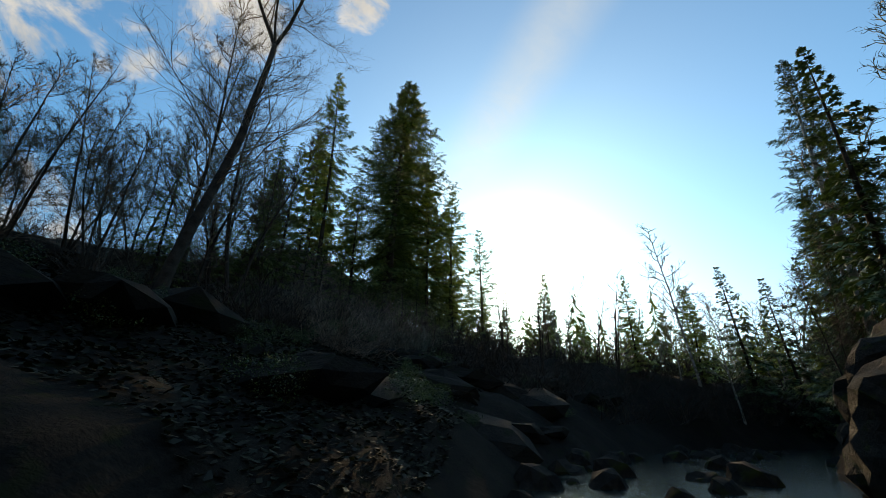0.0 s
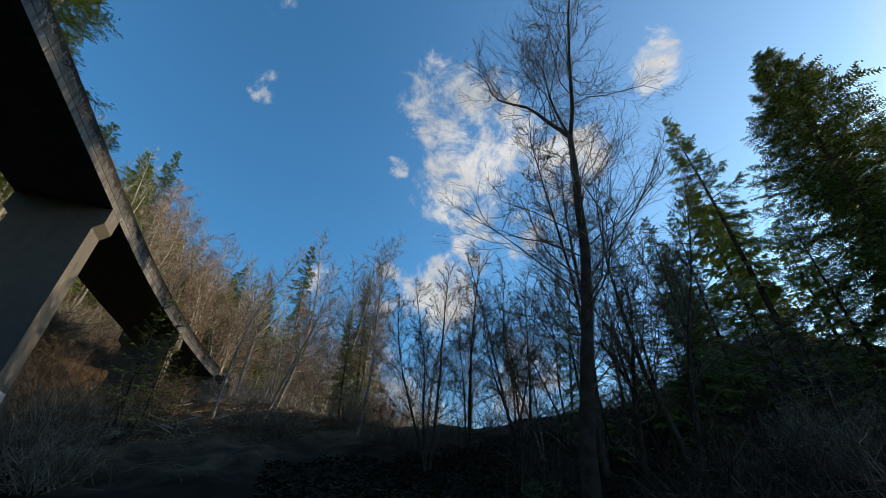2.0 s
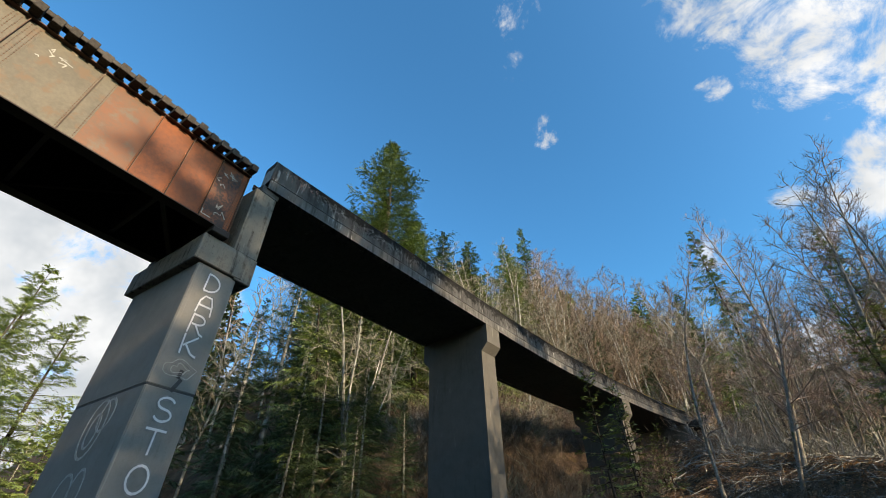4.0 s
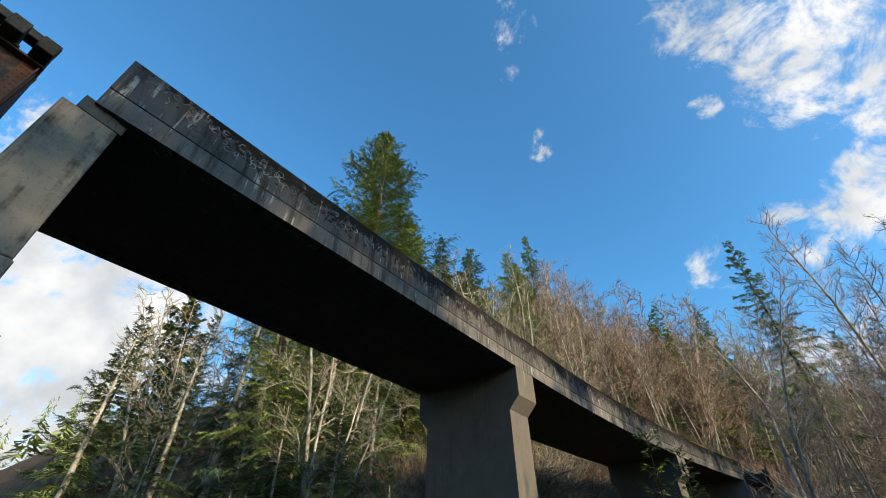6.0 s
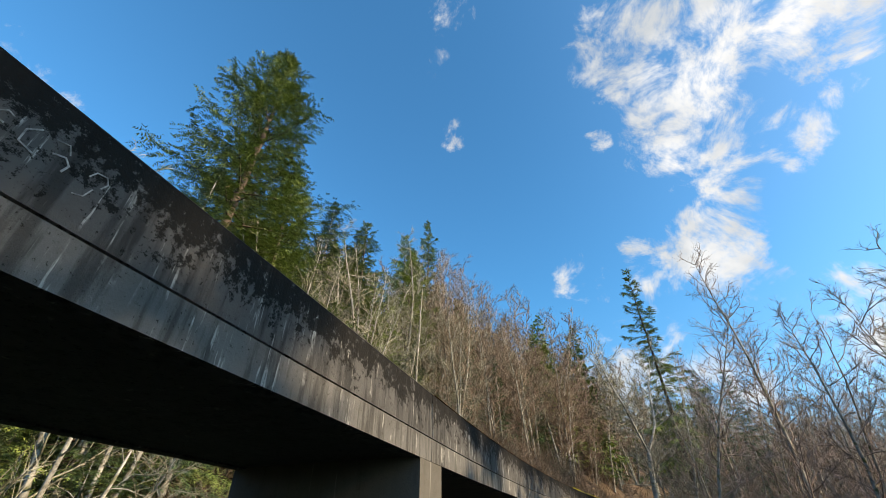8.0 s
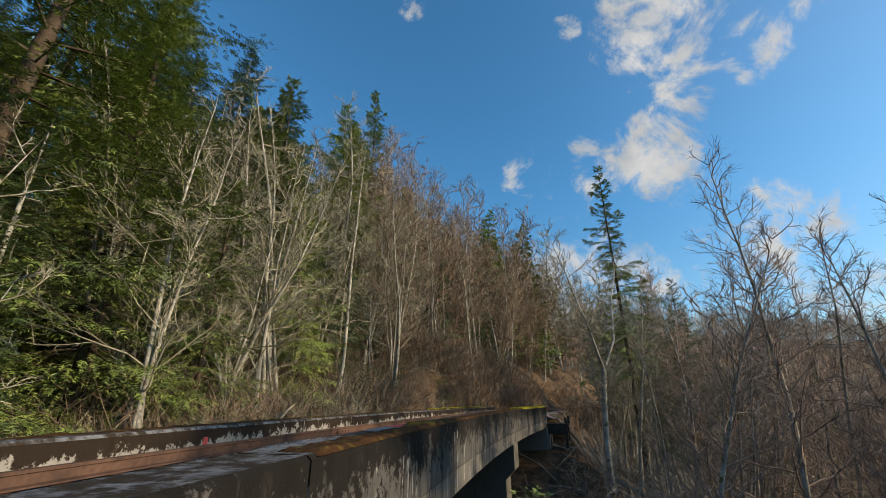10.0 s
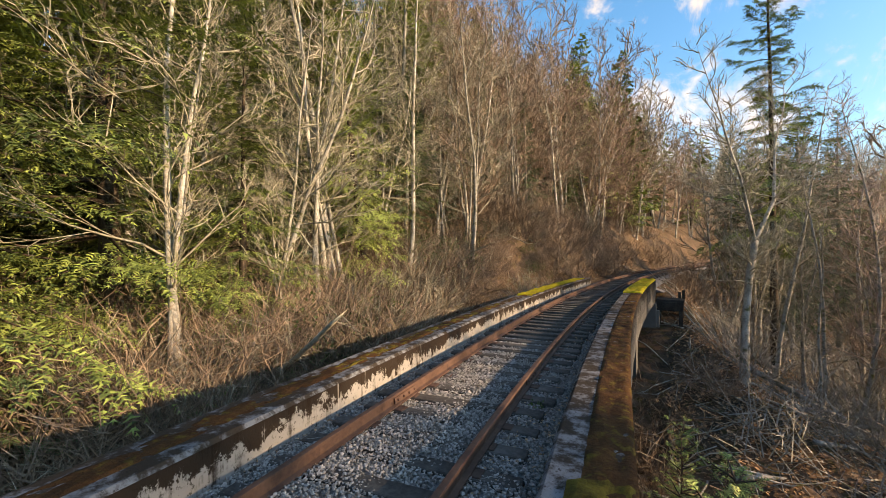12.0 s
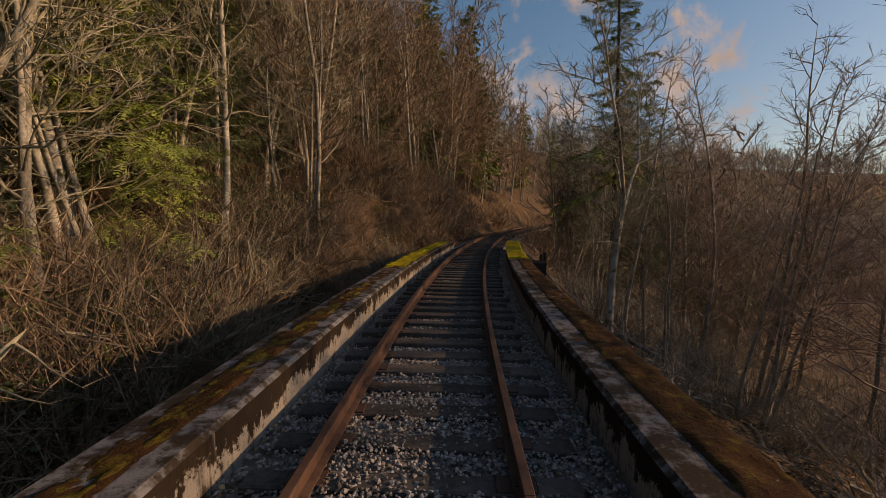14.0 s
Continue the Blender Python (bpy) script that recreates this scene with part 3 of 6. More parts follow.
def build_ties():
    rnd = random.Random(4)
    plate = tie_mesh("tie_plate", 0.30, 0.18, 0.015, MAT_RUST)
    meshes = [tie_mesh("tie_timber", l, w, 0.18, MAT_TIE) for l, w in ((2.5, 0.22), (2.44, 0.2), (2.58, 0.23), (2.5, 0.24))]
    y = 12.6
    while y < 92:
        p, _ = station(y)
        turn = -math.degrees(math.atan(line_slope(y))) + rnd.uniform(-1.2, 1.2)
        t = new("tie", rnd.choice(meshes))
        t.matrix_world = pose(p[0] + TRACK_OFF + rnd.uniform(-0.05, 0.05), y, RAIL_Z - 0.18 + rnd.uniform(-0.012, 0.004), rnd.uniform(-0.6, 0.6), 0, turn)
        tagged(t, "grey weathered timber tie half sunk in ballast", "railway tie", "ties of the track")
        for s in (-0.755, 0.755):
            pl = link_part("tie_plate", plate, t)
            pl.location = (s, 0, 0.012)
        y += rnd.uniform(0.50, 0.58)


build_ties()


def build_ballast():
    ys = np.arange(12.2, 95, 1.0)
    bm = bmesh.new()
    for lo, hi, drop in ((12.2, 37.3, 0.0), (37.2, Y_END, 0.06)):
        prism(bm, [(-1.51, 21.04), (1.51, 21.04), (1.51, 21.50 - drop), (0.9, 21.56 - drop), (-0.9, 21.56 - drop), (-1.51, 21.50 - drop)], [((*station(y)[0][:2], 0.0), station(y)[1]) for y in ys if lo <= y <= hi])
    me = bpy.data.meshes.new("ballast_bed")
    bm.to_mesh(me)
    bm.free()
    me.materials.append(MAT_BED)
    tagged(new("ballast_bed", me), "bed of grey crushed stone between the parapets", "ballast", kind="structure")
    bm = bmesh.new()
    prism(bm, [(-2.6, 21.2), (2.6, 21.2), (1.7, 21.5), (-1.7, 21.5)], [((*station(y)[0][:2], 0.0), station(y)[1]) for y in [y for y in ys if y >= Y_END - 0.2]])
    me = bpy.data.meshes.new("ballast_bank")
    bm.to_mesh(me)
    bm.free()
    me.materials.append(MAT_BED)
    tagged(new("ballast_bank", me), "low bank of crushed stone under the track", "ballast", kind="structure")
    # loose stones
    rs = np.random.RandomState(3)
    n = 78000
    y = 28.0 + 26.4 * rs.rand(n) ** 1.9
    off = (rs.rand(n) * 2 - 1) * 1.47
    s = np.maximum(y - 26, 0) / 143
    x = -7.66 + np.maximum(y - 26, 0) ** 2 / 286 + off
    yy = y - s * off
    size = (0.011 + 0.015 * rs.rand(n) ** 1.7) * (1 + 0.45 * np.clip((y - 34) / 12, 0, 2))
    z = 21.57 - 0.06 * np.clip(np.abs(off) - 0.9, 0, 1) + 0.028 * rs.rand(n) + 0.02 * np.clip(np.sin(x * 2.1 + 1.3 * np.sin(y * 0.9)) * np.sin(y * 1.7) + 0.6, 0, 1) * (np.abs(off) < 0.72) + 0.05 * np.clip((36 - y) / 6, 0, 1) * (0.5 + 0.5 * np.sin(x * 3 + 1.7 * np.sin(y * 1.3)))
    z -= 0.055 * np.clip((y - 35.5) / 2.5, 0, 1)
    base = np.array([(1, 0, 0), (-1, 0, 0), (0, 1, 0), (0, -1, 0), (0, 0, 1), (0, 0, -1)], float)
    tri = np.array([(0, 2, 4), (2, 1, 4), (1, 3, 4), (3, 0, 4), (2, 0, 5), (1, 2, 5), (3, 1, 5), (0, 3, 5)])
    v = base[None] * (0.65 + 0.7 * rs.rand(n, 6, 1)) + 0.35 * (rs.rand(n, 6, 3) - 0.5)
    q = rs.randn(n, 3, 3)
    q, _ = np.linalg.qr(q)
    v = np.einsum("nij,nkj->nki", q, v) * size[:, None, None] * np.array([1, 1, 0.8])
    v += np.stack([x, yy, z], 1)[:, None, :]
    f = (tri[None] + 6 * np.arange(n)[:, None, None]).reshape(-1, 3)
    ob = new("ballast_stones", mesh_of("ballast_stones", v.reshape(-1, 3).tolist(), f.tolist(), MAT_STONE))
    tagged(ob, "loose grey crushed stones between the ties", "ballast", kind="stuff")


build_ballast()


# ---- trees ----
class Sticks:
    """Collects tapered tubes and thin blades."""

    def __init__(self):
        self.v, self.f = [], []

    def tube(self, pts, radii, sides):
        up = Vector((0.13, 0.21, 0.97))
        rings = []
        for k, (p, r) in enumerate(zip(pts, radii)):
            d = (pts[min(k + 1, len(pts) - 1)] - pts[max(k - 1, 0)]).normalized()
            a = d.cross(up)
            if a.length < 0.1:
                a = d.cross(Vector((1, 0, 0)))
            a.normalize()
            b = d.cross(a)
            if k == len(pts) - 1:
                rings.append([len(self.v)])
                self.v.append(tuple(p))
                continue
            rings.append(list(range(len(self.v), len(self.v) + sides)))
            for i in range(sides):
                t = 2 * math.pi * i / sides
                self.v.append(tuple(p + (a * math.cos(t) + b * math.sin(t)) * r))
        for r0, r1 in zip(rings, rings[1:]):
            for i in range(sides):
                j = (i + 1) % sides
                if len(r1) == 1:
                    self.f.append((r0[i], r0[j], r1[0]))
                else:
                    self.f.append((r0[i], r0[j], r1[j], r1[i]))

    def twig(self, rnd, p, d, l, w):
        """A twig that bends once on its way to a point."""
        s = d.cross(Vector((rnd.gauss(0, 1), rnd.gauss(0, 1), rnd.gauss(0, 1))))
        s = s.normalized() * w
        mid = p + d * (l * 0.5)
        d2 = (d + Vector((rnd.gauss(0, 0.25), rnd.gauss(0, 0.25), rnd.gauss(0.12, 0.2)))).normalized()
        tip = mid + d2 * (l * 0.5)
        k = len(self.v)
        self.v += [tuple(p - s), tuple(p + s), tuple(mid + s * 0.7), tuple(mid - s * 0.7), tuple(tip)]
        self.f += [(k, k + 1, k + 2, k + 3), (k + 3, k + 2, k + 4)]
        return mid, tip, d2

    def mesh(self, name, mat, smooth=True):
        return mesh_of(name, self.v, self.f, mat, smooth)


def wander(rnd, p, d, length, steps, bend, lift):
    pts = [p.copy()]
    d = d.normalized()
    for _ in range(steps):
        d = (d + Vector((rnd.gauss(0, bend), rnd.gauss(0, bend), rnd.gauss(0, bend) + lift))).normalized()
        pts.append(pts[-1] + d * (length / steps))
    return pts


def along(pts, t):
    k = t * (len(pts) - 1)
    i = min(int(k), len(pts) - 2)
    return pts[i].lerp(pts[i + 1], k - i), (pts[i + 1] - pts[i]).normalized()


def any_way(rnd, up=0.2):
    return Vector((rnd.gauss(0, 1), rnd.gauss(0, 1), rnd.gauss(up, 0.8)))


def bare_tree(seed, h, r, limbs=24, subs=6, twigs=9, start=0.35, spread=0.32, rise=0.9, lean=0.03, stems=1, name="bare_tree", label="leafless deciduous tree with fine twigs", bark=None, twig=None, fine=0.008, forked=0.0, shoots=2):
    """A leafless tree: one or more stems, limbs, branches and twigs."""
    rnd = random.Random(seed)
    trunk, crown = Sticks(), Sticks()
    steps = 12
    poles = []
    for q in range(stems):
        a = rnd.uniform(0, 6.28)
        k0 = 0.0 if q == 0 else 0.16
        hh = h * (1 if q == 0 else rnd.uniform(0.7, 0.95))
        rr = r * (1 if q == 0 else 0.75)
        pole = wander(rnd, Vector((math.cos(a) * k0, math.sin(a) * k0, -0.6)), Vector((rnd.gauss(0, lean) + math.cos(a) * k0 * 0.9, rnd.gauss(0, lean) + math.sin(a) * k0 * 0.9, 1)), hh + 0.6, steps, 0.05, 0.03)
        cut = round(forked * steps) + 1 if forked and q == 0 else steps + 1
        pole = pole[:cut]
        trunk.tube(pole + ([pole[-1] + Vector((0, 0, 0.05))] if forked else []), [rr * (1.3 if k == 0 else (1 - k / steps) ** 0.8 + 0.02) for k in range(cut)] + ([0] if forked else []), 7)
        poles.append((pole, rr, hh))
    if forked:
        p, d = along(poles[0][0], 0.995)
        for a, ln, rr, out in ((0.4, 0.50, 0.5, 0.62), (3.4, 0.46, 0.42, 0.75), (1.9, 0.30, 0.28, 0.5)):
            pole = wander(rnd, p, d + Vector((math.cos(a), math.sin(a), 0)) * out, h * ln, 9, 0.10, 0.13)
            trunk.tube(pole, [r * rr * ((1 - k / 9) ** 0.9 + 0.02) for k in range(10)], 6)
            poles.append((pole, r * rr, h * ln * 1.4))
    for q in range(limbs):
        pole, pr, hh = poles[q % len(poles)]
        lo = start if q % len(poles) < stems else 0.12
        t = min(lo + (1 - lo) * (q + rnd.random()) / limbs, 0.97)
        p, d = along(pole, t)
        a = q * 2.4 + rnd.uniform(-0.5, 0.5)
        ln = hh * spread * (1.08 - t) ** 0.7 * rnd.uniform(0.65, 1.2)
        limb = wander(rnd, p, Vector((math.cos(a), math.sin(a), rise * rnd.uniform(0.5, 1.3))), ln, 6, 0.2, 0.07)
        rr = max(pr * 0.27 * (1.1 - t), fine * 1.7)
        crown.tube(limb, [rr * (1 - k / 6) + fine * 0.8 for k in range(7)], 4)
        share = min(1.0, 0.25 + 1.1 * ln / (h * spread))
        count = max(2, round(subs * share))
        for s in range(count):
            u = 0.2 + 0.78 * (s + rnd.random()) / count
            p2, d2 = along(limb, u)
            l2 = max(ln * 0.55 * (1.2 - u) * rnd.uniform(0.6, 1.3), 0.4)
            br = wander(rnd, p2, d2 + any_way(rnd) * 0.6, l2, 3, 0.18, 0.06)
            r2 = max(rr * 0.38, fine * 1.3)
            crown.tube(br, [r2, r2 * 0.8, r2 * 0.55, 0], 3)
            few = max(3, round(twigs * (0.35 + 0.65 * share)))
            for w in range(few):
                p3, d3 = along(br, 0.1 + 0.9 * (w + rnd.random()) / few * 0.999)
                l3 = max(l2 * rnd.uniform(0.35, 0.85), 0.4)
                mid, tip, d4 = crown.twig(rnd, p3, (d3 + any_way(rnd) * 0.55).normalized(), l3, fine)
                for _k in range(shoots):
                    crown.twig(rnd, mid if _k else tip.lerp(mid, 0.4), (d4 + any_way(rnd) * 0.6).normalized(), l3 * rnd.uniform(0.4, 0.7), fine * 0.6)
    t = thing(name, Matrix.Identity(4), label, "tree")
    link_part("trunk", trunk.mesh("trunk", bark or MAT_BARK), t)
    tagged(link_part("crown", crown.mesh("crown", twig or MAT_TWIG), t), kind="stuff")
    return t


def conifer(seed, h, r, width, whorls=26, per=6, sprays=6, start=0.12, droop=0.25, shape=0.8, name="fir_tree", label="tall green fir with drooping layered boughs", leaf=None, spray=0.3, ragged=0.35, bark=None, comb=3, blunt=0.0):
    """A conifer: trunk, whorls of boughs that sag and lift again at the tip, and flat feathered branchlets along them."""
    rnd = random.Random(seed)
    trunk, boughs = Sticks(), Sticks()
    nv, nf = [], []
    st = wander(rnd, Vector((0, 0, -0.6)), Vector((0, 0, 1)), h + 0.6, 10, 0.012, 0.03)
    trunk.tube(st, [r * ((1 - k / 10) ** 0.9 + 0.02) for k in range(11)], 7)

    def feather(p, d, n, l):
        """A flat branchlet with short narrow sprigs on both its sides and one at its tip."""
        d = d.normalized()
        s = d.cross(n)
        if s.length < 1e-3:
            return
        s.normalize()
        for i in range(comb):
            u = (i + 0.2) / comb
            sag = Vector((0, 0, -0.18 * l * u * u))
            b = p + d * (l * u) + sag
            for q in (-1, 1):
                w = l * 0.46 * (1.1 - 0.7 * u) * rnd.uniform(0.6, 1.3)
                k = len(nv)
                nv.extend([tuple(b), tuple(b + d * (l * 0.55 / comb)), tuple(b + d * (w * 0.8) + s * (q * w) + sag + n * (w * rnd.uniform(-0.3, 0.3)))])
                nf.append((k, k + 1, k + 2))
        k = len(nv)
        b = p + d * (l * 0.75) + Vector((0, 0, -0.1 * l))
        nv.extend([tuple(b - s * (l * 0.07)), tuple(b + s * (l * 0.07)), tuple(p + d * (l * 1.15) + Vector((0, 0, -0.2 * l)))])
        nf.append((k, k + 1, k + 2))

    gap = h * (0.985 - start) / whorls
    for q in range(whorls):
        t = start + (0.985 - start) * ((q + 0.5) / whorls) ** 0.92
        base, _ = along(st, t)
        tt = (t - start) / (1 - start)
        full = width * (1 - tt ** (1 / shape) * (0.96 - blunt)) * (0.7 + 0.3 * min(1, tt * 7)) * rnd.uniform(0.82, 1.1)
        turn0 = rnd.uniform(0, 6.283)
        for s in range(per):
            a = turn0 + 6.283 * s / per + rnd.uniform(-0.45, 0.45)
            ln = max(full * rnd.uniform(1 - ragged, 1 + ragged * 0.4), 0.3)
            if rnd.random() < ragged * 0.22:
                ln *= 0.45
            d = Vector((math.cos(a), math.sin(a), 0.75 * tt ** 1.5 + 0.18 - droop * 2.0 * (1 - tt) + rnd.gauss(0, 0.1)))
            b = [base + Vector((0, 0, rnd.uniform(-0.28, 0.28) * gap))]
            for k in range(5):
                d = d.normalized() + Vector((rnd.gauss(0, 0.06), rnd.gauss(0, 0.06), rnd.gauss(0, 0.04) + (-0.16 if k < 2 else 0.15) * (0.4 + droop)))
                b.append(b[-1] + d.normalized() * (ln / 5))
            boughs.tube(b, [0.012 + 0.011 * ln, 0.01 + 0.008 * ln, 0.012 + 0.004 * ln, 0.012, 0.008, 0], 3)
            count = max(3, int(sprays * (0.35 + 0.95 * ln / width)))
            for k in range(count):
                u = 0.16 + 0.84 * (k + rnd.random()) / count
                pp, dd = along(b, min(u, 0.999))
                reach = min(ln, 4) / 4 * (1.1 - 0.75 * u) + 0.15
                for q2 in (-1, 1):
                    side = dd.cross(Vector((0, 0, 1))) * q2
                    out = (dd * rnd.uniform(0.35, 0.9) + side * rnd.uniform(0.5, 1.0) + Vector((0, 0, rnd.uniform(-0.5, 0.12)))).normalized()
                    nrm = Vector((rnd.gauss(0, 0.4), rnd.gauss(0, 0.4), 1)).normalized()
                    l = spray * rnd.uniform(0.8, 1.4) * (0.4 + 0.6 * min(1, ln / 2.2))
                    far = min(reach * width * 0.2, ln * 0.42)
                    for m in range(3):
                        f = m / 2
                        feather(pp + out * (far * f), out * 0.7 + side * rnd.uniform(-0.5, 0.5) + dd * rnd.uniform(0, 0.5) + Vector((0, 0, -0.15 * f)), nrm, l * (1.15 - 0.25 * f))
            feather(b[-2], b[-1] - b[-2], Vector((0, 0, 1)), spray * (0.6 + 0.9 * min(1, ln / 2.2)))
    t = thing(name, Matrix.Identity(4), label, "tree")
    link_part("trunk", trunk.mesh("trunk", bark or MAT_BARK), t)
    tagged(link_part("branchwork", boughs.mesh("branchwork", MAT_BARK), t), kind="stuff")
    tagged(link_part("foliage", mesh_of("foliage", nv, nf, leaf or MAT_NEEDLE), t), kind="stuff")
    return t


def bush(seed, h, stems=70, mat=None, label="tangle of bare reddish brush stems", sprays=5, fine=0.007, whole=False):
    rnd = random.Random(seed)
    s = Sticks()
    w = s if whole else Sticks()
    for _ in range(stems):
        a = rnd.uniform(0, 6.283)
        rr = rnd.uniform(0, 0.6) * h
        p = Vector((math.cos(a) * rr, math.sin(a) * rr, -0.25))
        l = h * rnd.uniform(0.45, 1.15)
        st = wander(rnd, p, Vector((rnd.gauss(0, 0.5), rnd.gauss(0, 0.5), 1)), l, 3, 0.25, -0.03)
        if whole:
            s.twig(rnd, st[0], (st[-1] - st[0]).normalized(), (st[-1] - st[0]).length, fine * 1.3)
        else:
            s.tube(st, [fine * 1.6, fine * 1.3, fine, 0], 3)
        for _k in range(sprays):
            p2, d2 = along(st, rnd.uniform(0.25, 0.99))
            mid, tip, d3 = w.twig(rnd, p2, (d2 + any_way(rnd, 0.1) * 0.7).normalized(), l * rnd.uniform(0.2, 0.5), fine * 0.8)
            w.twig(rnd, mid, (d3 + any_way(rnd, 0.1) * 0.7).normalized(), l * rnd.uniform(0.1, 0.3), fine * 0.6)
    if whole:
        return new("bush", s.mesh("bush", mat or MAT_RED_TWIG))
    t = thing("bush", Matrix.Identity(4), label, "bush")
    tagged(link_part("stem_tangle", s.mesh("stem_tangle", mat or MAT_RED_TWIG), t), kind="stuff")
    tagged(link_part("twig_spray", w.mesh("twig_spray", mat or MAT_RED_TWIG), t), kind="stuff")
    return t


def leafy_bush(seed, h, leaves=900, mat=None, size=0.08, label="low evergreen shrub with glossy green leaves"):
    rnd = random.Random(seed)
    v, f = [], []
    lumps = [Vector((rnd.gauss(0, 0.45), rnd.gauss(0, 0.45), rnd.uniform(0.05, 0.75))) * h for _ in range(14)]
    for _ in range(leaves):
        c = rnd.choice(lumps)
        d = Vector((rnd.gauss(0, 1), rnd.gauss(0, 1), rnd.gauss(0, 1))).normalized()
        p = c + d * h * 0.3 * rnd.uniform(0.5, 1.15)
        a = (d + any_way(rnd, 0) * 0.7).normalized()
        b = a.cross(any_way(rnd, 0)).normalized()
        l = size * rnd.uniform(0.7, 1.4)
        k = len(v)
        v += [tuple(p), tuple(p + a * l * 0.5 + b * l * 0.4), tuple(p + a * l * 1.2), tuple(p + a * l * 0.5 - b * l * 0.4)]
        f.append((k, k + 1, k + 2, k + 3))
    ob = new("bush", mesh_of("bush", v, f, mat or MAT_LEAF))
    return tagged(ob, label, "bush")


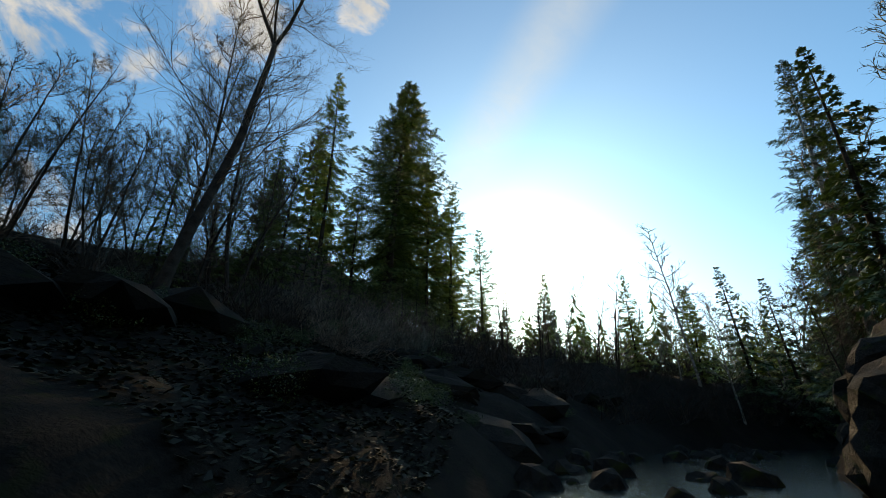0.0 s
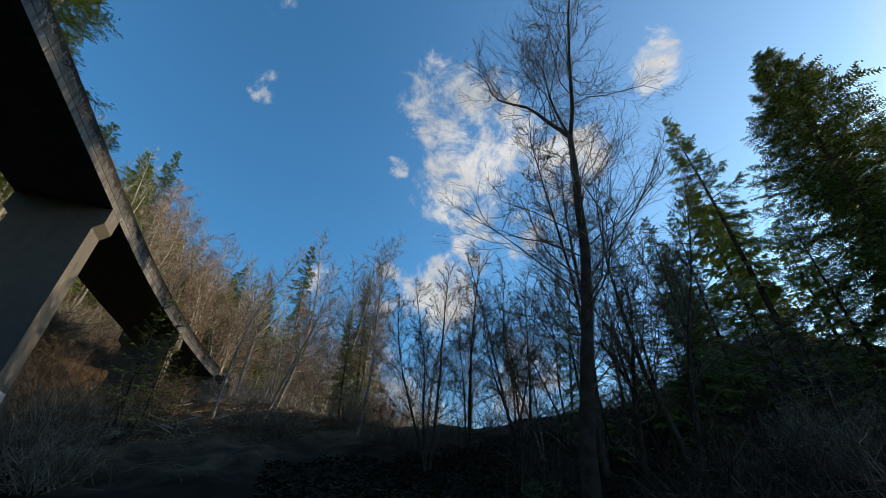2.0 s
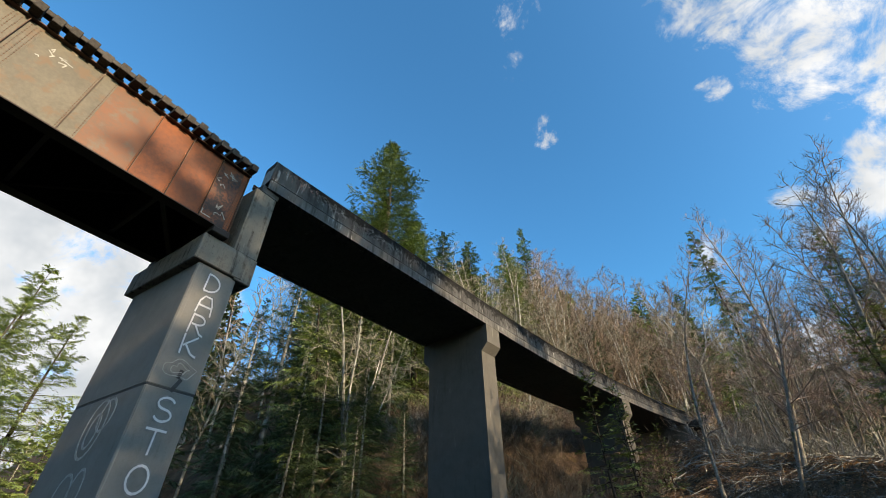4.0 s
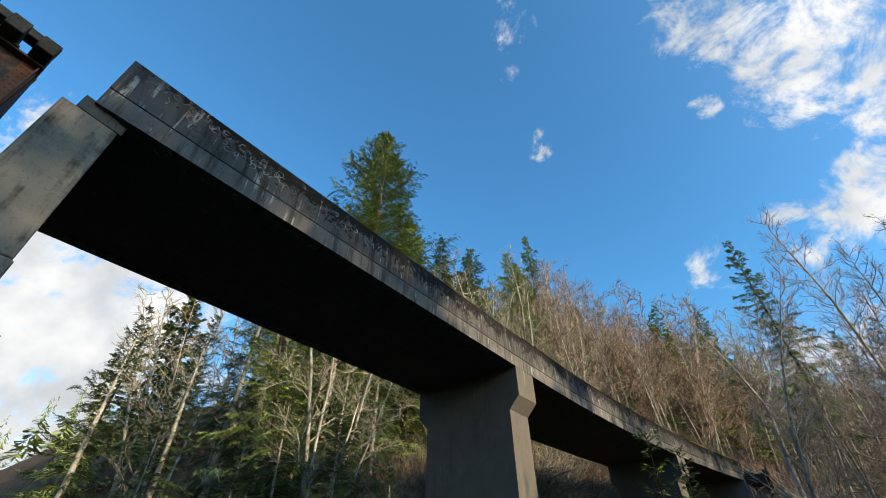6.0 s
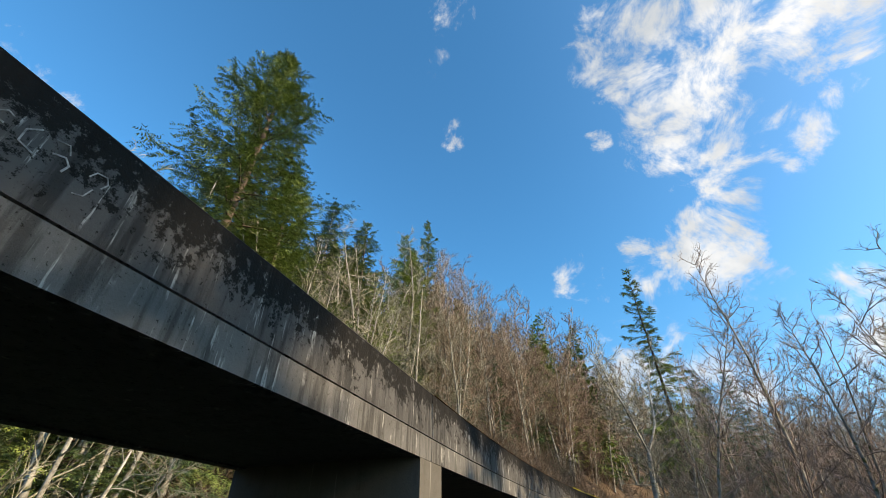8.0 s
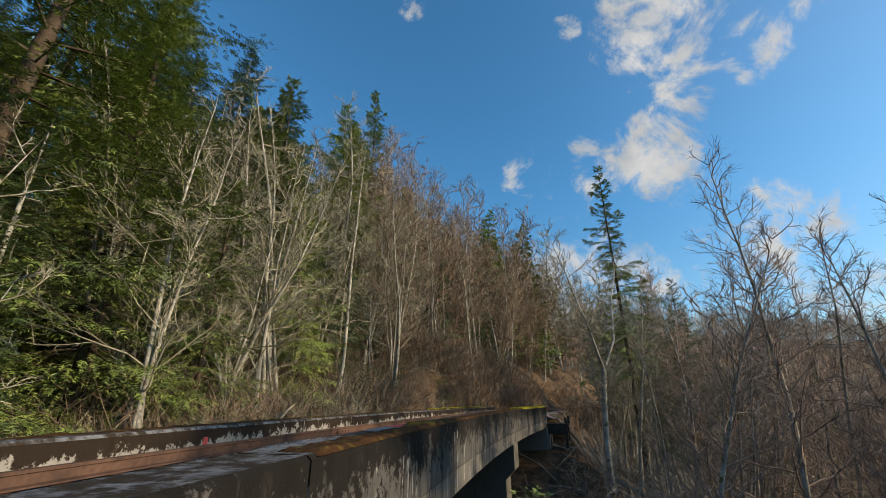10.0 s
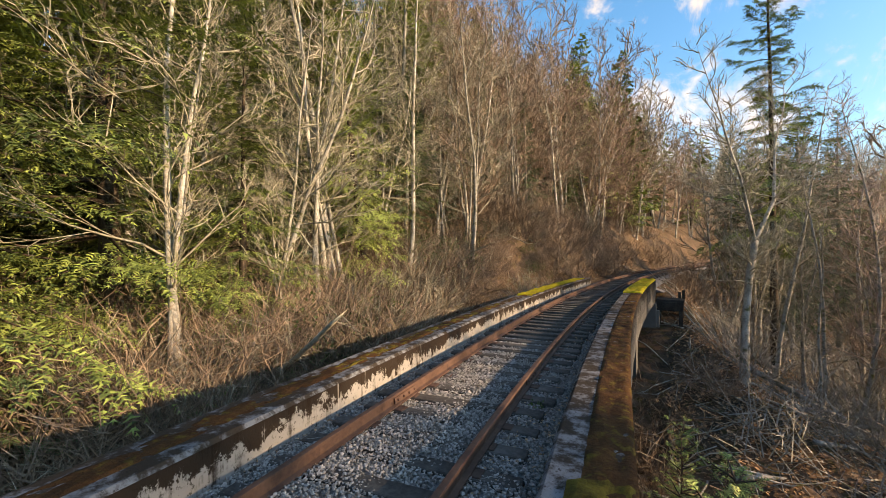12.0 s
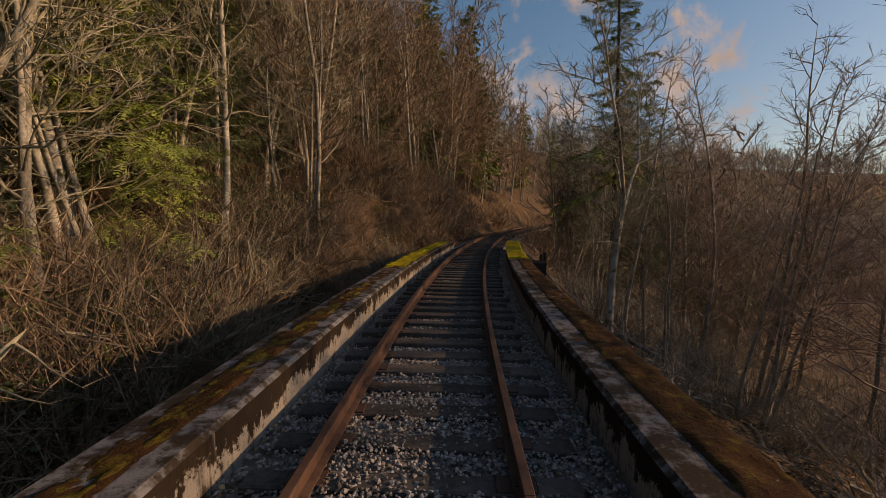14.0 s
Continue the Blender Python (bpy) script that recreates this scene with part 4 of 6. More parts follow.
STOCK = {
    "fork": [bare_tree(11, 31, 0.30, 110, 9, 12, 0.36, 0.31, 0.8, 0.01, 1, label="tall dark leafless tree with a forked trunk", fine=0.008, forked=0.56)],
    "big": [bare_tree(20, 18, 0.13, 74, 9, 12, 0.15, 0.30, 1.0, 0.10, 3, label="dark leafless tree with several stems and dense twigs", fine=0.011, shoots=1),
            bare_tree(21, 20, 0.16, 66, 9, 12, 0.2, 0.28, 1.0, 0.06, 2, label="dark leafless tree with a dense twiggy crown", fine=0.011, shoots=1)],
    "alder": [bare_tree(30, 20, 0.17, 34, 7, 7, 0.22, 0.30, 0.5, 0.06, 2, name="alder_tree", label="slender leafless alder with a pale trunk and mossy twigs", bark=MAT_PALE_BARK, twig=MAT_MOSSY_TWIG, fine=0.0125, shoots=1),
              bare_tree(31, 21, 0.17, 32, 7, 7, 0.28, 0.26, 0.7, 0.012, 1, name="alder_tree", label="slender leafless alder with a pale trunk", bark=MAT_PALE_BARK, twig=MAT_MOSSY_TWIG, fine=0.0125, shoots=1),
              bare_tree(32, 19, 0.14, 34, 7, 7, 0.22, 0.28, 0.7, 0.09, 2, name="alder_tree", label="leaning leafless alder with pale mossy stems", bark=MAT_PALE_BARK, twig=MAT_MOSSY_TWIG, fine=0.0125, shoots=1)],
    "split_alder": [bare_tree(36, 20, 0.19, 72, 8, 9, 0.72, 0.27, 0.55, 0.01, 1, name="alder_tree", label="pale leafless alder that divides into several stems", bark=MAT_PALE_BARK, twig=MAT_MOSSY_TWIG, fine=0.0115, forked=0.36, shoots=1)],
    "maple": [bare_tree(23, 20, 0.14, 50, 6, 7, 0.2, 0.24, 0.9, 0.015, 1, name="maple_tree", label="upright dark leafless maple with fine purplish twigs", bark=MAT_GREY_BARK, twig=MAT_DARK_TWIG, fine=0.0115, shoots=1),
              bare_tree(24, 18, 0.115, 48, 6, 7, 0.16, 0.25, 0.8, 0.03, 2, name="maple_tree", label="dark leafless maple with two stems and fine twigs", bark=MAT_GREY_BARK, twig=MAT_DARK_TWIG, fine=0.0115, shoots=1)],
    "red": [bare_tree(40, 17, 0.10, 54, 8, 11, 0.15, 0.32, 1.0, 0.06, 3, name="willow_tree", label="leafless tree with a haze of reddish twigs", bark=MAT_PALE_BARK, twig=MAT_RED_TWIG, fine=0.012, shoots=1),
            bare_tree(41, 18, 0.11, 52, 8, 11, 0.15, 0.30, 1.0, 0.06, 2, name="willow_tree", label="leafless tree with a haze of reddish twigs", bark=MAT_PALE_BARK, twig=MAT_RED_TWIG, fine=0.012, shoots=1)],
    "grand": [conifer(49, 36, 0.5, 9.2, 27, 6, 27, 0.08, 0.16, 0.66, label="broad tall fir with dense clumped green boughs", spray=0.36, ragged=0.6)],
    "fir": [conifer(50, 28, 0.34, 6.6, 28, 5, 14, 0.14, 0.28, 0.85, spray=0.42, ragged=0.6), conifer(51, 26, 0.26, 4.8, 28, 5, 11, 0.12, 0.26, 0.9, spray=0.38, ragged=0.55)],
    "old_fir": [conifer(65, 34, 0.5, 8.8, 24, 7, 19, 0.14, 0.22, 0.8, label="broad old fir with heavy dark boughs", spray=0.52, ragged=0.5)],
    "slim": [conifer(52, 26, 0.24, 3.6, 24, 5, 11, 0.30, 0.30, 0.85, label="slender fir with a bare lower trunk", spray=0.36, ragged=0.6)],
    "cedar": [conifer(53, 22, 0.3, 4.6, 28, 6, 15, 0.04, 0.42, 0.95, "cedar_tree", "green cedar with drooping feathery boughs", MAT_CEDAR, 0.25, 0.45, MAT_PALE_BARK)],
    "brush": [bush(60, 2.6, 110, fine=0.0105, sprays=6), bush(61, 2.2, 100, MAT_MOSSY_TWIG, "tangle of pale bare brush stems", fine=0.0105, sprays=6), bush(62, 3.0, 110, MAT_TWIG, "tangle of bare brown brush stems", fine=0.0105, sprays=6)],
    "hemlock": [conifer(59, 24, 0.3, 5.2, 28, 7, 18, 0.2, 0.36, 0.9, "hemlock_tree", "green hemlock with fine drooping boughs", MAT_CEDAR, 0.24, 0.45, MAT_PALE_BARK)],
    "leafy": [leafy_bush(70, 1.3, 2200, size=0.05), leafy_bush(71, 0.9, 1500, size=0.045)],
    "big_far": [bare_tree(22, 19, 0.22, 26, 5, 6, 0.2, 0.30, 1.1, 0.06, 2, label="dark leafless tree with a dense twiggy crown", fine=0.028, shoots=1)],
    "alder_far": [bare_tree(33, 20, 0.16, 26, 5, 6, 0.28, 0.27, 0.8, 0.06, 1, name="alder_tree", label="slender leafless alder with a pale trunk", bark=MAT_PALE_BARK, twig=MAT_MOSSY_TWIG, fine=0.026, shoots=1),
                  bare_tree(34, 19, 0.15, 26, 5, 6, 0.25, 0.27, 0.9, 0.08, 2, name="alder_tree", label="slender leafless alder with pale stems", bark=MAT_PALE_BARK, fine=0.026, shoots=1)],
    "red_far": [bare_tree(42, 17, 0.11, 38, 6, 8, 0.15, 0.30, 1.0, 0.05, 2, name="willow_tree", label="leafless tree with a haze of reddish twigs", bark=MAT_PALE_BARK, twig=MAT_RED_TWIG, fine=0.028, shoots=1)],
    "fir_far": [conifer(56, 28, 0.34, 6.4, 24, 5, 8, 0.10, 0.26, 0.85, spray=0.7, ragged=0.55, comb=1), conifer(57, 26, 0.28, 5.0, 26, 5, 7, 0.10, shape=0.9, spray=0.66, ragged=0.5, comb=1)],
    "cedar_far": [conifer(58, 22, 0.3, 4.6, 24, 5, 6, 0.04, 0.4, 0.95, "cedar_tree", "green cedar with drooping feathery boughs", MAT_CEDAR, 0.6, 0.45, comb=1)],
    "sapling": [conifer(55, 4.5, 0.05, 1.5, 13, 5, 7, 0.02, 0.26, 0.9, "young_fir", "young green fir on the slope", MAT_NEEDLE, 0.15, 0.35)],
}
USED = set()


def plant(kind_name, k, x, y, scale=1.0, turn=0.0, tilt=(0, 0), sink=0.0, z=None):
    """Sets a tree or bush of the stock on the ground."""
    obs = STOCK[kind_name]
    k = k % len(obs)
    m = pose(x, y, (float(ground_z(x, y)) if z is None else z) - sink, tilt[0], tilt[1], 0) @ pose(0, 0, 0, 0, 0, turn) @ Matrix.Diagonal((scale, scale, scale, 1))
    ob = obs[k]
    if (kind_name, k) in USED:
        ob = copy_thing(ob, m)
    USED.add((kind_name, k))
    ob.matrix_basis = m
    return ob


# trees with a place of their own
# firs mostly hidden behind the front row, added to screen the low sun
for tx, ty, ts in ((52, 24, 0.48), (57, 17, 1.25), (50, 29, 0.85), (62, 20, 1.0), (56, 30, 0.85), (56, 9, 0.66), (61, 5, 0.6), (64, 11, 1.1), (58, 13, 1.2), (66, 1.5, 0.5), (69, 8, 0.7), (47, 33, 0.75), (60, -3, 0.4), (72, -6, 0.5), (80, -2, 0.5)):
    plant("fir_far", int(tx), tx, ty, ts, tx * 40)
for tx, ty, ts in ((7.1, 49.3, 1.0), (9.2, 45.8, 1.0), (11.5, 52.0, 0.85), (5.5, 46.8, 0.8), (18.0, 42.0, 1.0)):
    plant("maple", int(tx), tx, ty, ts, tx * 50, (0, 9))
for tx, ty, ts in ((-12, 60, 1.25), (-15.5, 63, 1.35), (-9, 67, 1.3), (-17, 57.5, 1.3), (-12.5, 70, 1.3), (-19, 61, 1.3), (-6, 73, 1.2), (-14, 53, 1.0)):
    plant("red", int(ty), tx, ty, ts, tx * 50)
plant("fork", 0, 15.2, 15.8, 0.97, 75, (4.0, 3.7))
plant("grand", 0, -23.0, 31.5, 1.04, 10)
plant("slim", 0, 4.3, 58.0, 1.05, 0)
for tx, ty, ts in ((-11.5, 62, 0.5), (-9, 70, 0.6), (-14.5, 58.5, 0.5), (-10, 76, 0.65), (-16, 54, 0.45)):
    plant("cedar", 0, tx, ty, ts, tx * 60)
plant("fir", 1, -21.0, 64.0, 1.22, 80)
plant("old_fir", 0, 39.9, 13.2, 0.98, 40)
# tall fir hidden behind the old one, added to shade the parapet
plant("fir", 0, 52.0, 17.0, 1.25, 10)
plant("slim", 0, 37.0, 19.9, 1.14, 30)
plant("fir", 0, 46.0, 7.6, 0.84, 70)
plant("fir", 1, 43.0, 9.6, 0.86, 150)
plant("fir", 0, 47.0, 3.9, 0.66, 120)
plant("fir", 1, 50.0, 1.2, 0.52, 200)
plant("fir", 0, 33.0, 24.0, 0.45, 20)
plant("fir", 1, 36.5, 16.0, 0.62, 210)
plant("cedar", 0, 29.0, -21.2, 1.05, 20)
plant("cedar", 0, 31.5, -24.5, 1.1, 140)
plant("cedar", 0, 35.0, -24.0, 0.9, 80)
plant("fir", 0, 38.0, -26.5, 0.75, 220)
for k, (tx, ty, ts) in enumerate(((26, 12, 1.3), (29, 15, 1.6), (32, 11, 1.5), (31, 18, 1.9), (34, 8.5, 1.4), (37, 10.5, 1.8), (24, 18, 1.5), (27, 21, 1.8), (41, 6.5, 1.6), (44, 3.5, 1.4), (21, 21, 1.4), (35, 21, 2.0), (39, 17, 2.0))):
    plant("sapling", 0, tx, ty, ts, k * 77)
plant("big", 0, 28.0, -18.5, 0.45, 220)
plant("split_alder", 0, 0.3, 49.2, 1.0, 40, (0, -5))
for k, (tx, ty, ts) in enumerate(((3.6, 50.5, 0.6), (6.2, 53.5, 0.7), (2.4, 55.5, 0.5), (8.5, 50.0, 0.65), (4.6, 47.0, 0.45), (5.0, 61.0, 0.75), (9.5, 57.0, 0.7))):
    plant("alder", k, tx, ty, ts, tx * 90, (0, 6))
for tx, ty, ts in ((8.4, 67.5, 0.8), (12.5, 70.0, 0.85), (4.4, 69.5, 0.6)):
    plant("hemlock", 0, tx, ty, ts, tx * 70)
for tx, ty, ts in ((-12.5, 23.0, 0.38), (-14.5, 25.0, 0.48), (-16.5, 21.5, 0.5), (-13.4, 27.5, 0.36), (-18.5, 25.0, 0.5)):
    plant("hemlock", 0, tx, ty, ts, tx * 70)
plant("alder", 2, -25.6, 44.4, 1.05, 90, (0, 8))
plant("maple", 0, 0.6, 37.5, 0.76, 200, (0, 8))
plant("alder", 0, -17.7, 43.5, 1.1, 20)
plant("alder", 2, -19.5, 42.0, 1.0, 130)
for tx, ty, ts in ((12.5, 24.0, 0.72), (19.5, 28.0, 0.8), (17.5, 23.0, 0.7), (16.0, 27.5, 0.75), (22.0, 25.5, 0.75)):
    plant("big", 0, tx, ty, ts, tx * 70)
for tx, ty, ts in ((10.0, 31.0, 0.75), (4.0, 36.4, 0.8), (10.6, 36.4, 0.85)):
    plant("maple", int(tx), tx, ty, ts, tx * 80, (0, 10))
for tx, ty, ts in ((24.5, 20.5, 0.5), (27.5, 20.0, 0.6), (31.0, 20.5, 0.62), (21.0, 22.5, 0.42), (9.0, 34.0, 0.34), (10.5, 37.0, 0.5)):
    plant("fir", 1, tx, ty, ts, tx * 90)
for tx, ty, ts in ((5.2, 31.6, 0.9), (11.4, 29.2, 1.0), (13.6, 26.0, 0.9), (3.0, 33.6, 0.9), (9.6, 32.6, 1.0)):
    plant("brush", 2, tx, ty, ts, tx * 75)
plant("big", 1, 19.5, 20.0, 1.05, 160)
plant("big", 1, 22.5, 18.0, 0.95, 260)
plant("grand", 0, -21.0, 36.0, 0.72, 200)
plant("hemlock", 0, -24.0, 38.0, 1.05, 100)
plant("hemlock", 0, -20.5, 28.0, 0.95, 300)
plant("fir", 0, -28.0, 36.0, 1.1, 45)
for sx, sy, ss in ((-3.9, 33.8, 2.05), (-3.2, 36.2, 1.75), (-3.7, 38.6, 1.45), (-2.4, 40.6, 0.9), (-3.2, 42.0, 0.8)):
    plant("sapling", 0, sx, sy, ss, sx * 70)
for sx, sy, ss in ((-20.0, 20.0, 0.6), (-24.5, 22.0, 0.85), (-17.0, 22.5, 0.42), (-28.0, 26.0, 1.0), (-31.0, 20.0, 1.0), (-17.5, 27.0, 0.62), (-19.0, 31.0, 0.7), (-23.5, 25.5, 0.8), (-26.0, 30.0, 0.9), (-22.5, 42.0, 0.6)):
    plant("cedar", 0, sx, sy, ss, sx * 70)
for k, (sx, sy, ss) in enumerate(((-20.5, 46.0, 0.85), (-23.5, 50.0, 1.0), (-19.0, 53.0, 0.8), (-25.5, 41.0, 1.0), (-21.0, 57.0, 0.9), (-27.0, 47.0, 1.1), (-18.0, 38.5, 0.5), (-16.5, 49.0, 0.5))):
    plant("hemlock" if k % 2 else "fir", 0, sx, sy, ss, sx * 70)
for sx, sy, ss in ((-33, 8.6, 0.95), (-37, 9.6, 1.1), (-34, 5.0, 0.8), (-43, 13, 1.0)):
    plant("fir", 0, sx, sy, ss, sx * 70)
for sx, sy, ss in ((-18.4, 34.4, 1.0), (-19.4, 33.4, 1.2), (-20.3, 34.8, 1.1), (-17.6, 40.5, 0.9)):
    plant("leafy", 0, sx, sy, ss, sx * 70, z=float(ground_z(sx, sy)) + 0.3)


for sx, sy, ss in ((-11, 38.5, 1.0), (-10, 41.2, 0.9), (-12, 41, 1.1), (-9.6, 43.2, 0.8), (-12.5, 37, 1.0), (-8.2, 40.0, 0.9), (-10.5, 36.5, 1.0), (-8.6, 37.6, 1.0), (-7, 44.5, 0.8), (-9, 34.5, 1.1)):
    plant("brush", int(sy), sx, sy, ss, sx * 70)


def free_of_line(x, y, gap):
    return abs(x - float(line_x(y))) > gap


def spots_on_ground(seed, count, xr, yr, gap, open_air=True):
    rnd = random.Random(seed)
    out = []
    for _ in range(count * 6):
        if len(out) >= count:
            break
        x, y = rnd.uniform(*xr), rnd.uniform(*yr)
        if not free_of_line(x, y, gap) or abs(y - float(river_y(x))) < 7:
            continue
        # the open air over the river from which the bridge is seen
        if open_air and -14 < x < 12 and -8 < y < 31:
            continue
        out.append((x, y, rnd))
    return out


def scatter(seed, count, xr, yr, choose, gap=5.0, lean=2.5):
    for x, y, rnd in spots_on_ground(seed, count, xr, yr, gap):
        kind_name, lo, hi = choose(rnd)
        if kind_name == "red" and y < 54 and x < -9:
            kind_name = "alder"
        near = abs(x - float(line_x(y))) < 21 and 24 < y < 64
        if not near and kind_name + "_far" in STOCK:
            kind_name += "_far"
        # trees on the open side reach out over the valley
        reach = 8 if kind_name == "maple" else 5 if near and x > float(line_x(y)) and "fir" not in kind_name and kind_name not in ("brush", "leafy") else 0
        plant(kind_name, rnd.randrange(3), x, y, rnd.uniform(lo, hi), rnd.uniform(0, 360), (rnd.gauss(0, lean), reach + rnd.gauss(0, lean)))


def pick(*table):
    def choose(rnd):
        r = rnd.random() * sum(w for w, *_ in table)
        for w, *rest in table:
            r -= w
            if r <= 0:
                return rest
        return table[-1][1:]
    return choose


MIXED = pick((5, "alder", 0.7, 1.1), (2.4, "red", 0.7, 1.15), (1.6, "fir", 0.5, 0.9), (1.6, "cedar", 0.5, 0.95))
BARE = pick((5, "maple", 0.6, 1.0), (1, "alder", 0.55, 0.9), (1, "red", 0.5, 0.9))
scatter(1, 130, (-46, -15), (26, 72), MIXED, 9.0, 4)
scatter(11, 34, (-24, -13), (38, 72), pick((3, "alder", 0.6, 0.95), (2, "red", 0.6, 0.95)), 7.5, 6)
scatter(25, 44, (-24, 3), (68, 100), pick((5, "alder", 0.9, 1.25), (2, "red", 0.9, 1.3), (1.4, "fir", 0.6, 0.9)), 5.0, 6)
scatter(28, 40, (-24, 16), (94, 126), pick((5, "alder", 0.9, 1.2), (2, "red", 0.9, 1.3), (1, "fir", 0.6, 0.9)), 6.0, 4)
scatter(26, 7, (3, 20), (64, 98), pick((3, "maple", 0.8, 1.1), (1, "alder", 0.8, 1.1), (3, "red", 0.8, 1.2), (0.3, "slim", 0.5, 0.8)), 6.0, 4)
scatter(17, 30, (-14, 6), (60, 86), pick((3, "alder", 0.6, 0.95), (3, "red", 0.6, 0.95)), 5.0, 6)
scatter(2, 90, (-36, 30), (66, 108), pick((6, "alder", 0.7, 1.1), (2.6, "red", 0.7, 1.1), (1.2, "fir", 0.4, 0.75), (0.8, "cedar", 0.5, 0.8)), 6)
scatter(12, 4, (8, 34), (80, 120), pick((3, "alder", 0.6, 1.0), (3, "red", 0.6, 1.0), (0.5, "fir", 0.4, 0.7)), 9)
scatter(21, 5, (4, 22), (50, 76), BARE, 8, 4)
scatter(29, 30, (18, 80), (104, 160), pick((3, "alder", 0.6, 1.0), (3, "red", 0.6, 1.0), (0.4, "fir", 0.4, 0.7)), 6)
scatter(31, 5, (2.5, 12), (50, 74), pick((3, "alder", 0.55, 0.9)), 6, 3)
scatter(3, 7, (1.5, 13), (34, 62), BARE, 7, 4)
scatter(54, 40, (-32, 2), (58, 104), pick((3, "cedar", 0.35, 0.6), (2, "fir", 0.3, 0.55)), 6.5, 3)
scatter(55, 16, (-34, -17), (30, 60), pick((3, "cedar", 0.4, 0.7), (1, "fir", 0.5, 0.8)), 9, 3)
scatter(22, 6, (16, 44), (34, 80), pick((4, "maple", 0.5, 0.75), (2, "red", 0.4, 0.7)), 7, 4)
scatter(4, 6, (18, 32), (18, 33), pick((4, "big", 0.55, 0.9), (1.5, "alder", 0.6, 0.9)), 8)
scatter(27, 34, (34, 66), (-30, 4), pick((3, "alder", 0.4, 0.6), (3, "big", 0.35, 0.55), (1, "fir", 0.3, 0.42)), 8)
scatter(5, 40, (66, 130), (-75, 30), pick((2, "fir", 0.45, 0.75), (2, "big", 0.6, 0.9), (2, "alder", 0.7, 1.0)), 8)
scatter(6, 26, (18, 50), (-45, -16), pick((2, "cedar", 0.5, 0.9), (2, "alder", 0.6, 1.0), (1, "fir", 0.4, 0.7)), 8)
scatter(7, 34, (-95, -24), (-45, 28), pick((3, "fir", 0.5, 0.85), (1, "cedar", 0.6, 1.0), (2, "alder", 0.7, 1.0)), 8)
BRUSH = pick((5, "brush", 0.7, 1.4), (1, "leafy", 0.7, 1.5))
scatter(8, 84, (-25, -10.6), (26, 60), BRUSH, 7.4, 6)
scatter(38, 44, (-18.5, -12.4), (29, 50), pick((4, "brush", 1.0, 1.6), (1.6, "leafy", 1.1, 1.9)), 7.0, 6)
scatter(39, 26, (-25, -15), (30, 46), pick((1, "leafy", 1.3, 2.3)), 6, 6)
scatter(9, 4, (-1, 12), (33, 64), BRUSH, 4.5, 6)
scatter(40, 22, (-13, -1), (56, 72), BRUSH, 3.4, 6)
scatter(41, 30, (-15, -3), (46, 60), pick((5, "brush", 0.5, 0.95), (0.6, "leafy", 0.6, 1.0)), 3.5, 6)
scatter(10, 26, (20, 34), (6, 28), BRUSH, 3, 6)


def undergrowth(name, places, mat, label):
    """Brush farther up and down the slopes, past counting."""
    v, f, n = [], [], 0
    stock = []
    thin = [bush(63, 2.5, 38, sprays=4, fine=0.014, whole=True), bush(64, 2.2, 38, sprays=4, fine=0.014, whole=True)]
    for ob in thin:
        me = ob.data
        co = np.empty(len(me.vertices) * 3, np.float32)
        me.vertices.foreach_get("co", co)
        stock.append((co.reshape(-1, 3), [tuple(p.vertices) for p in me.polygons]))
    for ob in thin:
        bpy.data.objects.remove(ob)
    for x, y, rnd in places:
        co, faces = stock[rnd.randrange(len(stock))]
        a, s = rnd.uniform(0, 6.28), rnd.uniform(0.8, 1.5)
        z = float(ground_z(x, y))
        c, q = math.cos(a) * s, math.sin(a) * s
        w = np.stack([co[:, 0] * c - co[:, 1] * q + x, co[:, 0] * q + co[:, 1] * c + y, co[:, 2] * s + z], 1)
        v.append(w)
        f += [tuple(i + n for i in p) for p in faces]
        n += len(w)
    tagged(new(name, mesh_of(name, np.concatenate(v).tolist(), f, mat)), label, "undergrowth", kind="stuff")


undergrowth("undergrowth", spots_on_ground(52, 60, (-17, -4), (44, 70), 3.6) + spots_on_ground(53, 50, (-22, -12), (26, 48), 6.6) + spots_on_ground(57, 36, (-24, -11), (14, 27), 4) + spots_on_ground(12, 150, (-60, -12), (20, 90), 7.6) + spots_on_ground(42, 100, (-26, -12), (28, 62), 7.4) + spots_on_ground(16, 150, (-26, 2), (56, 92), 3.0)
            + [q for q in spots_on_ground(15, 90, (-17, -2), (24, 52), 0, False) if float(ground_z(q[0], q[1])) < 16.8], MAT_TWIG, "tangled bare undergrowth over the slopes")
undergrowth("valley_brush", spots_on_ground(13, 60, (3, 30), (42, 100), 6.5) + spots_on_ground(58, 38, (0, 12), (41, 64), 3.6), MAT_PALE_BARK, "pale bare brush down in the valley")
# the bank's brush takes the dark bark colour in place of shade
undergrowth("bank_brush", spots_on_ground(23, 110, (26, 60), (-26, 6), 4) + spots_on_ground(24, 8, (14, 30), (4, 14), 4) + spots_on_ground(14, 34, (13, 46), (14, 38), 4) + spots_on_ground(18, 60, (22, 60), (1, 16), 4) + spots_on_ground(19, 50, (20, 80), (-50, -14), 4), MAT_BARK, "bare brush along the river bank, coloured dark to read as shaded")


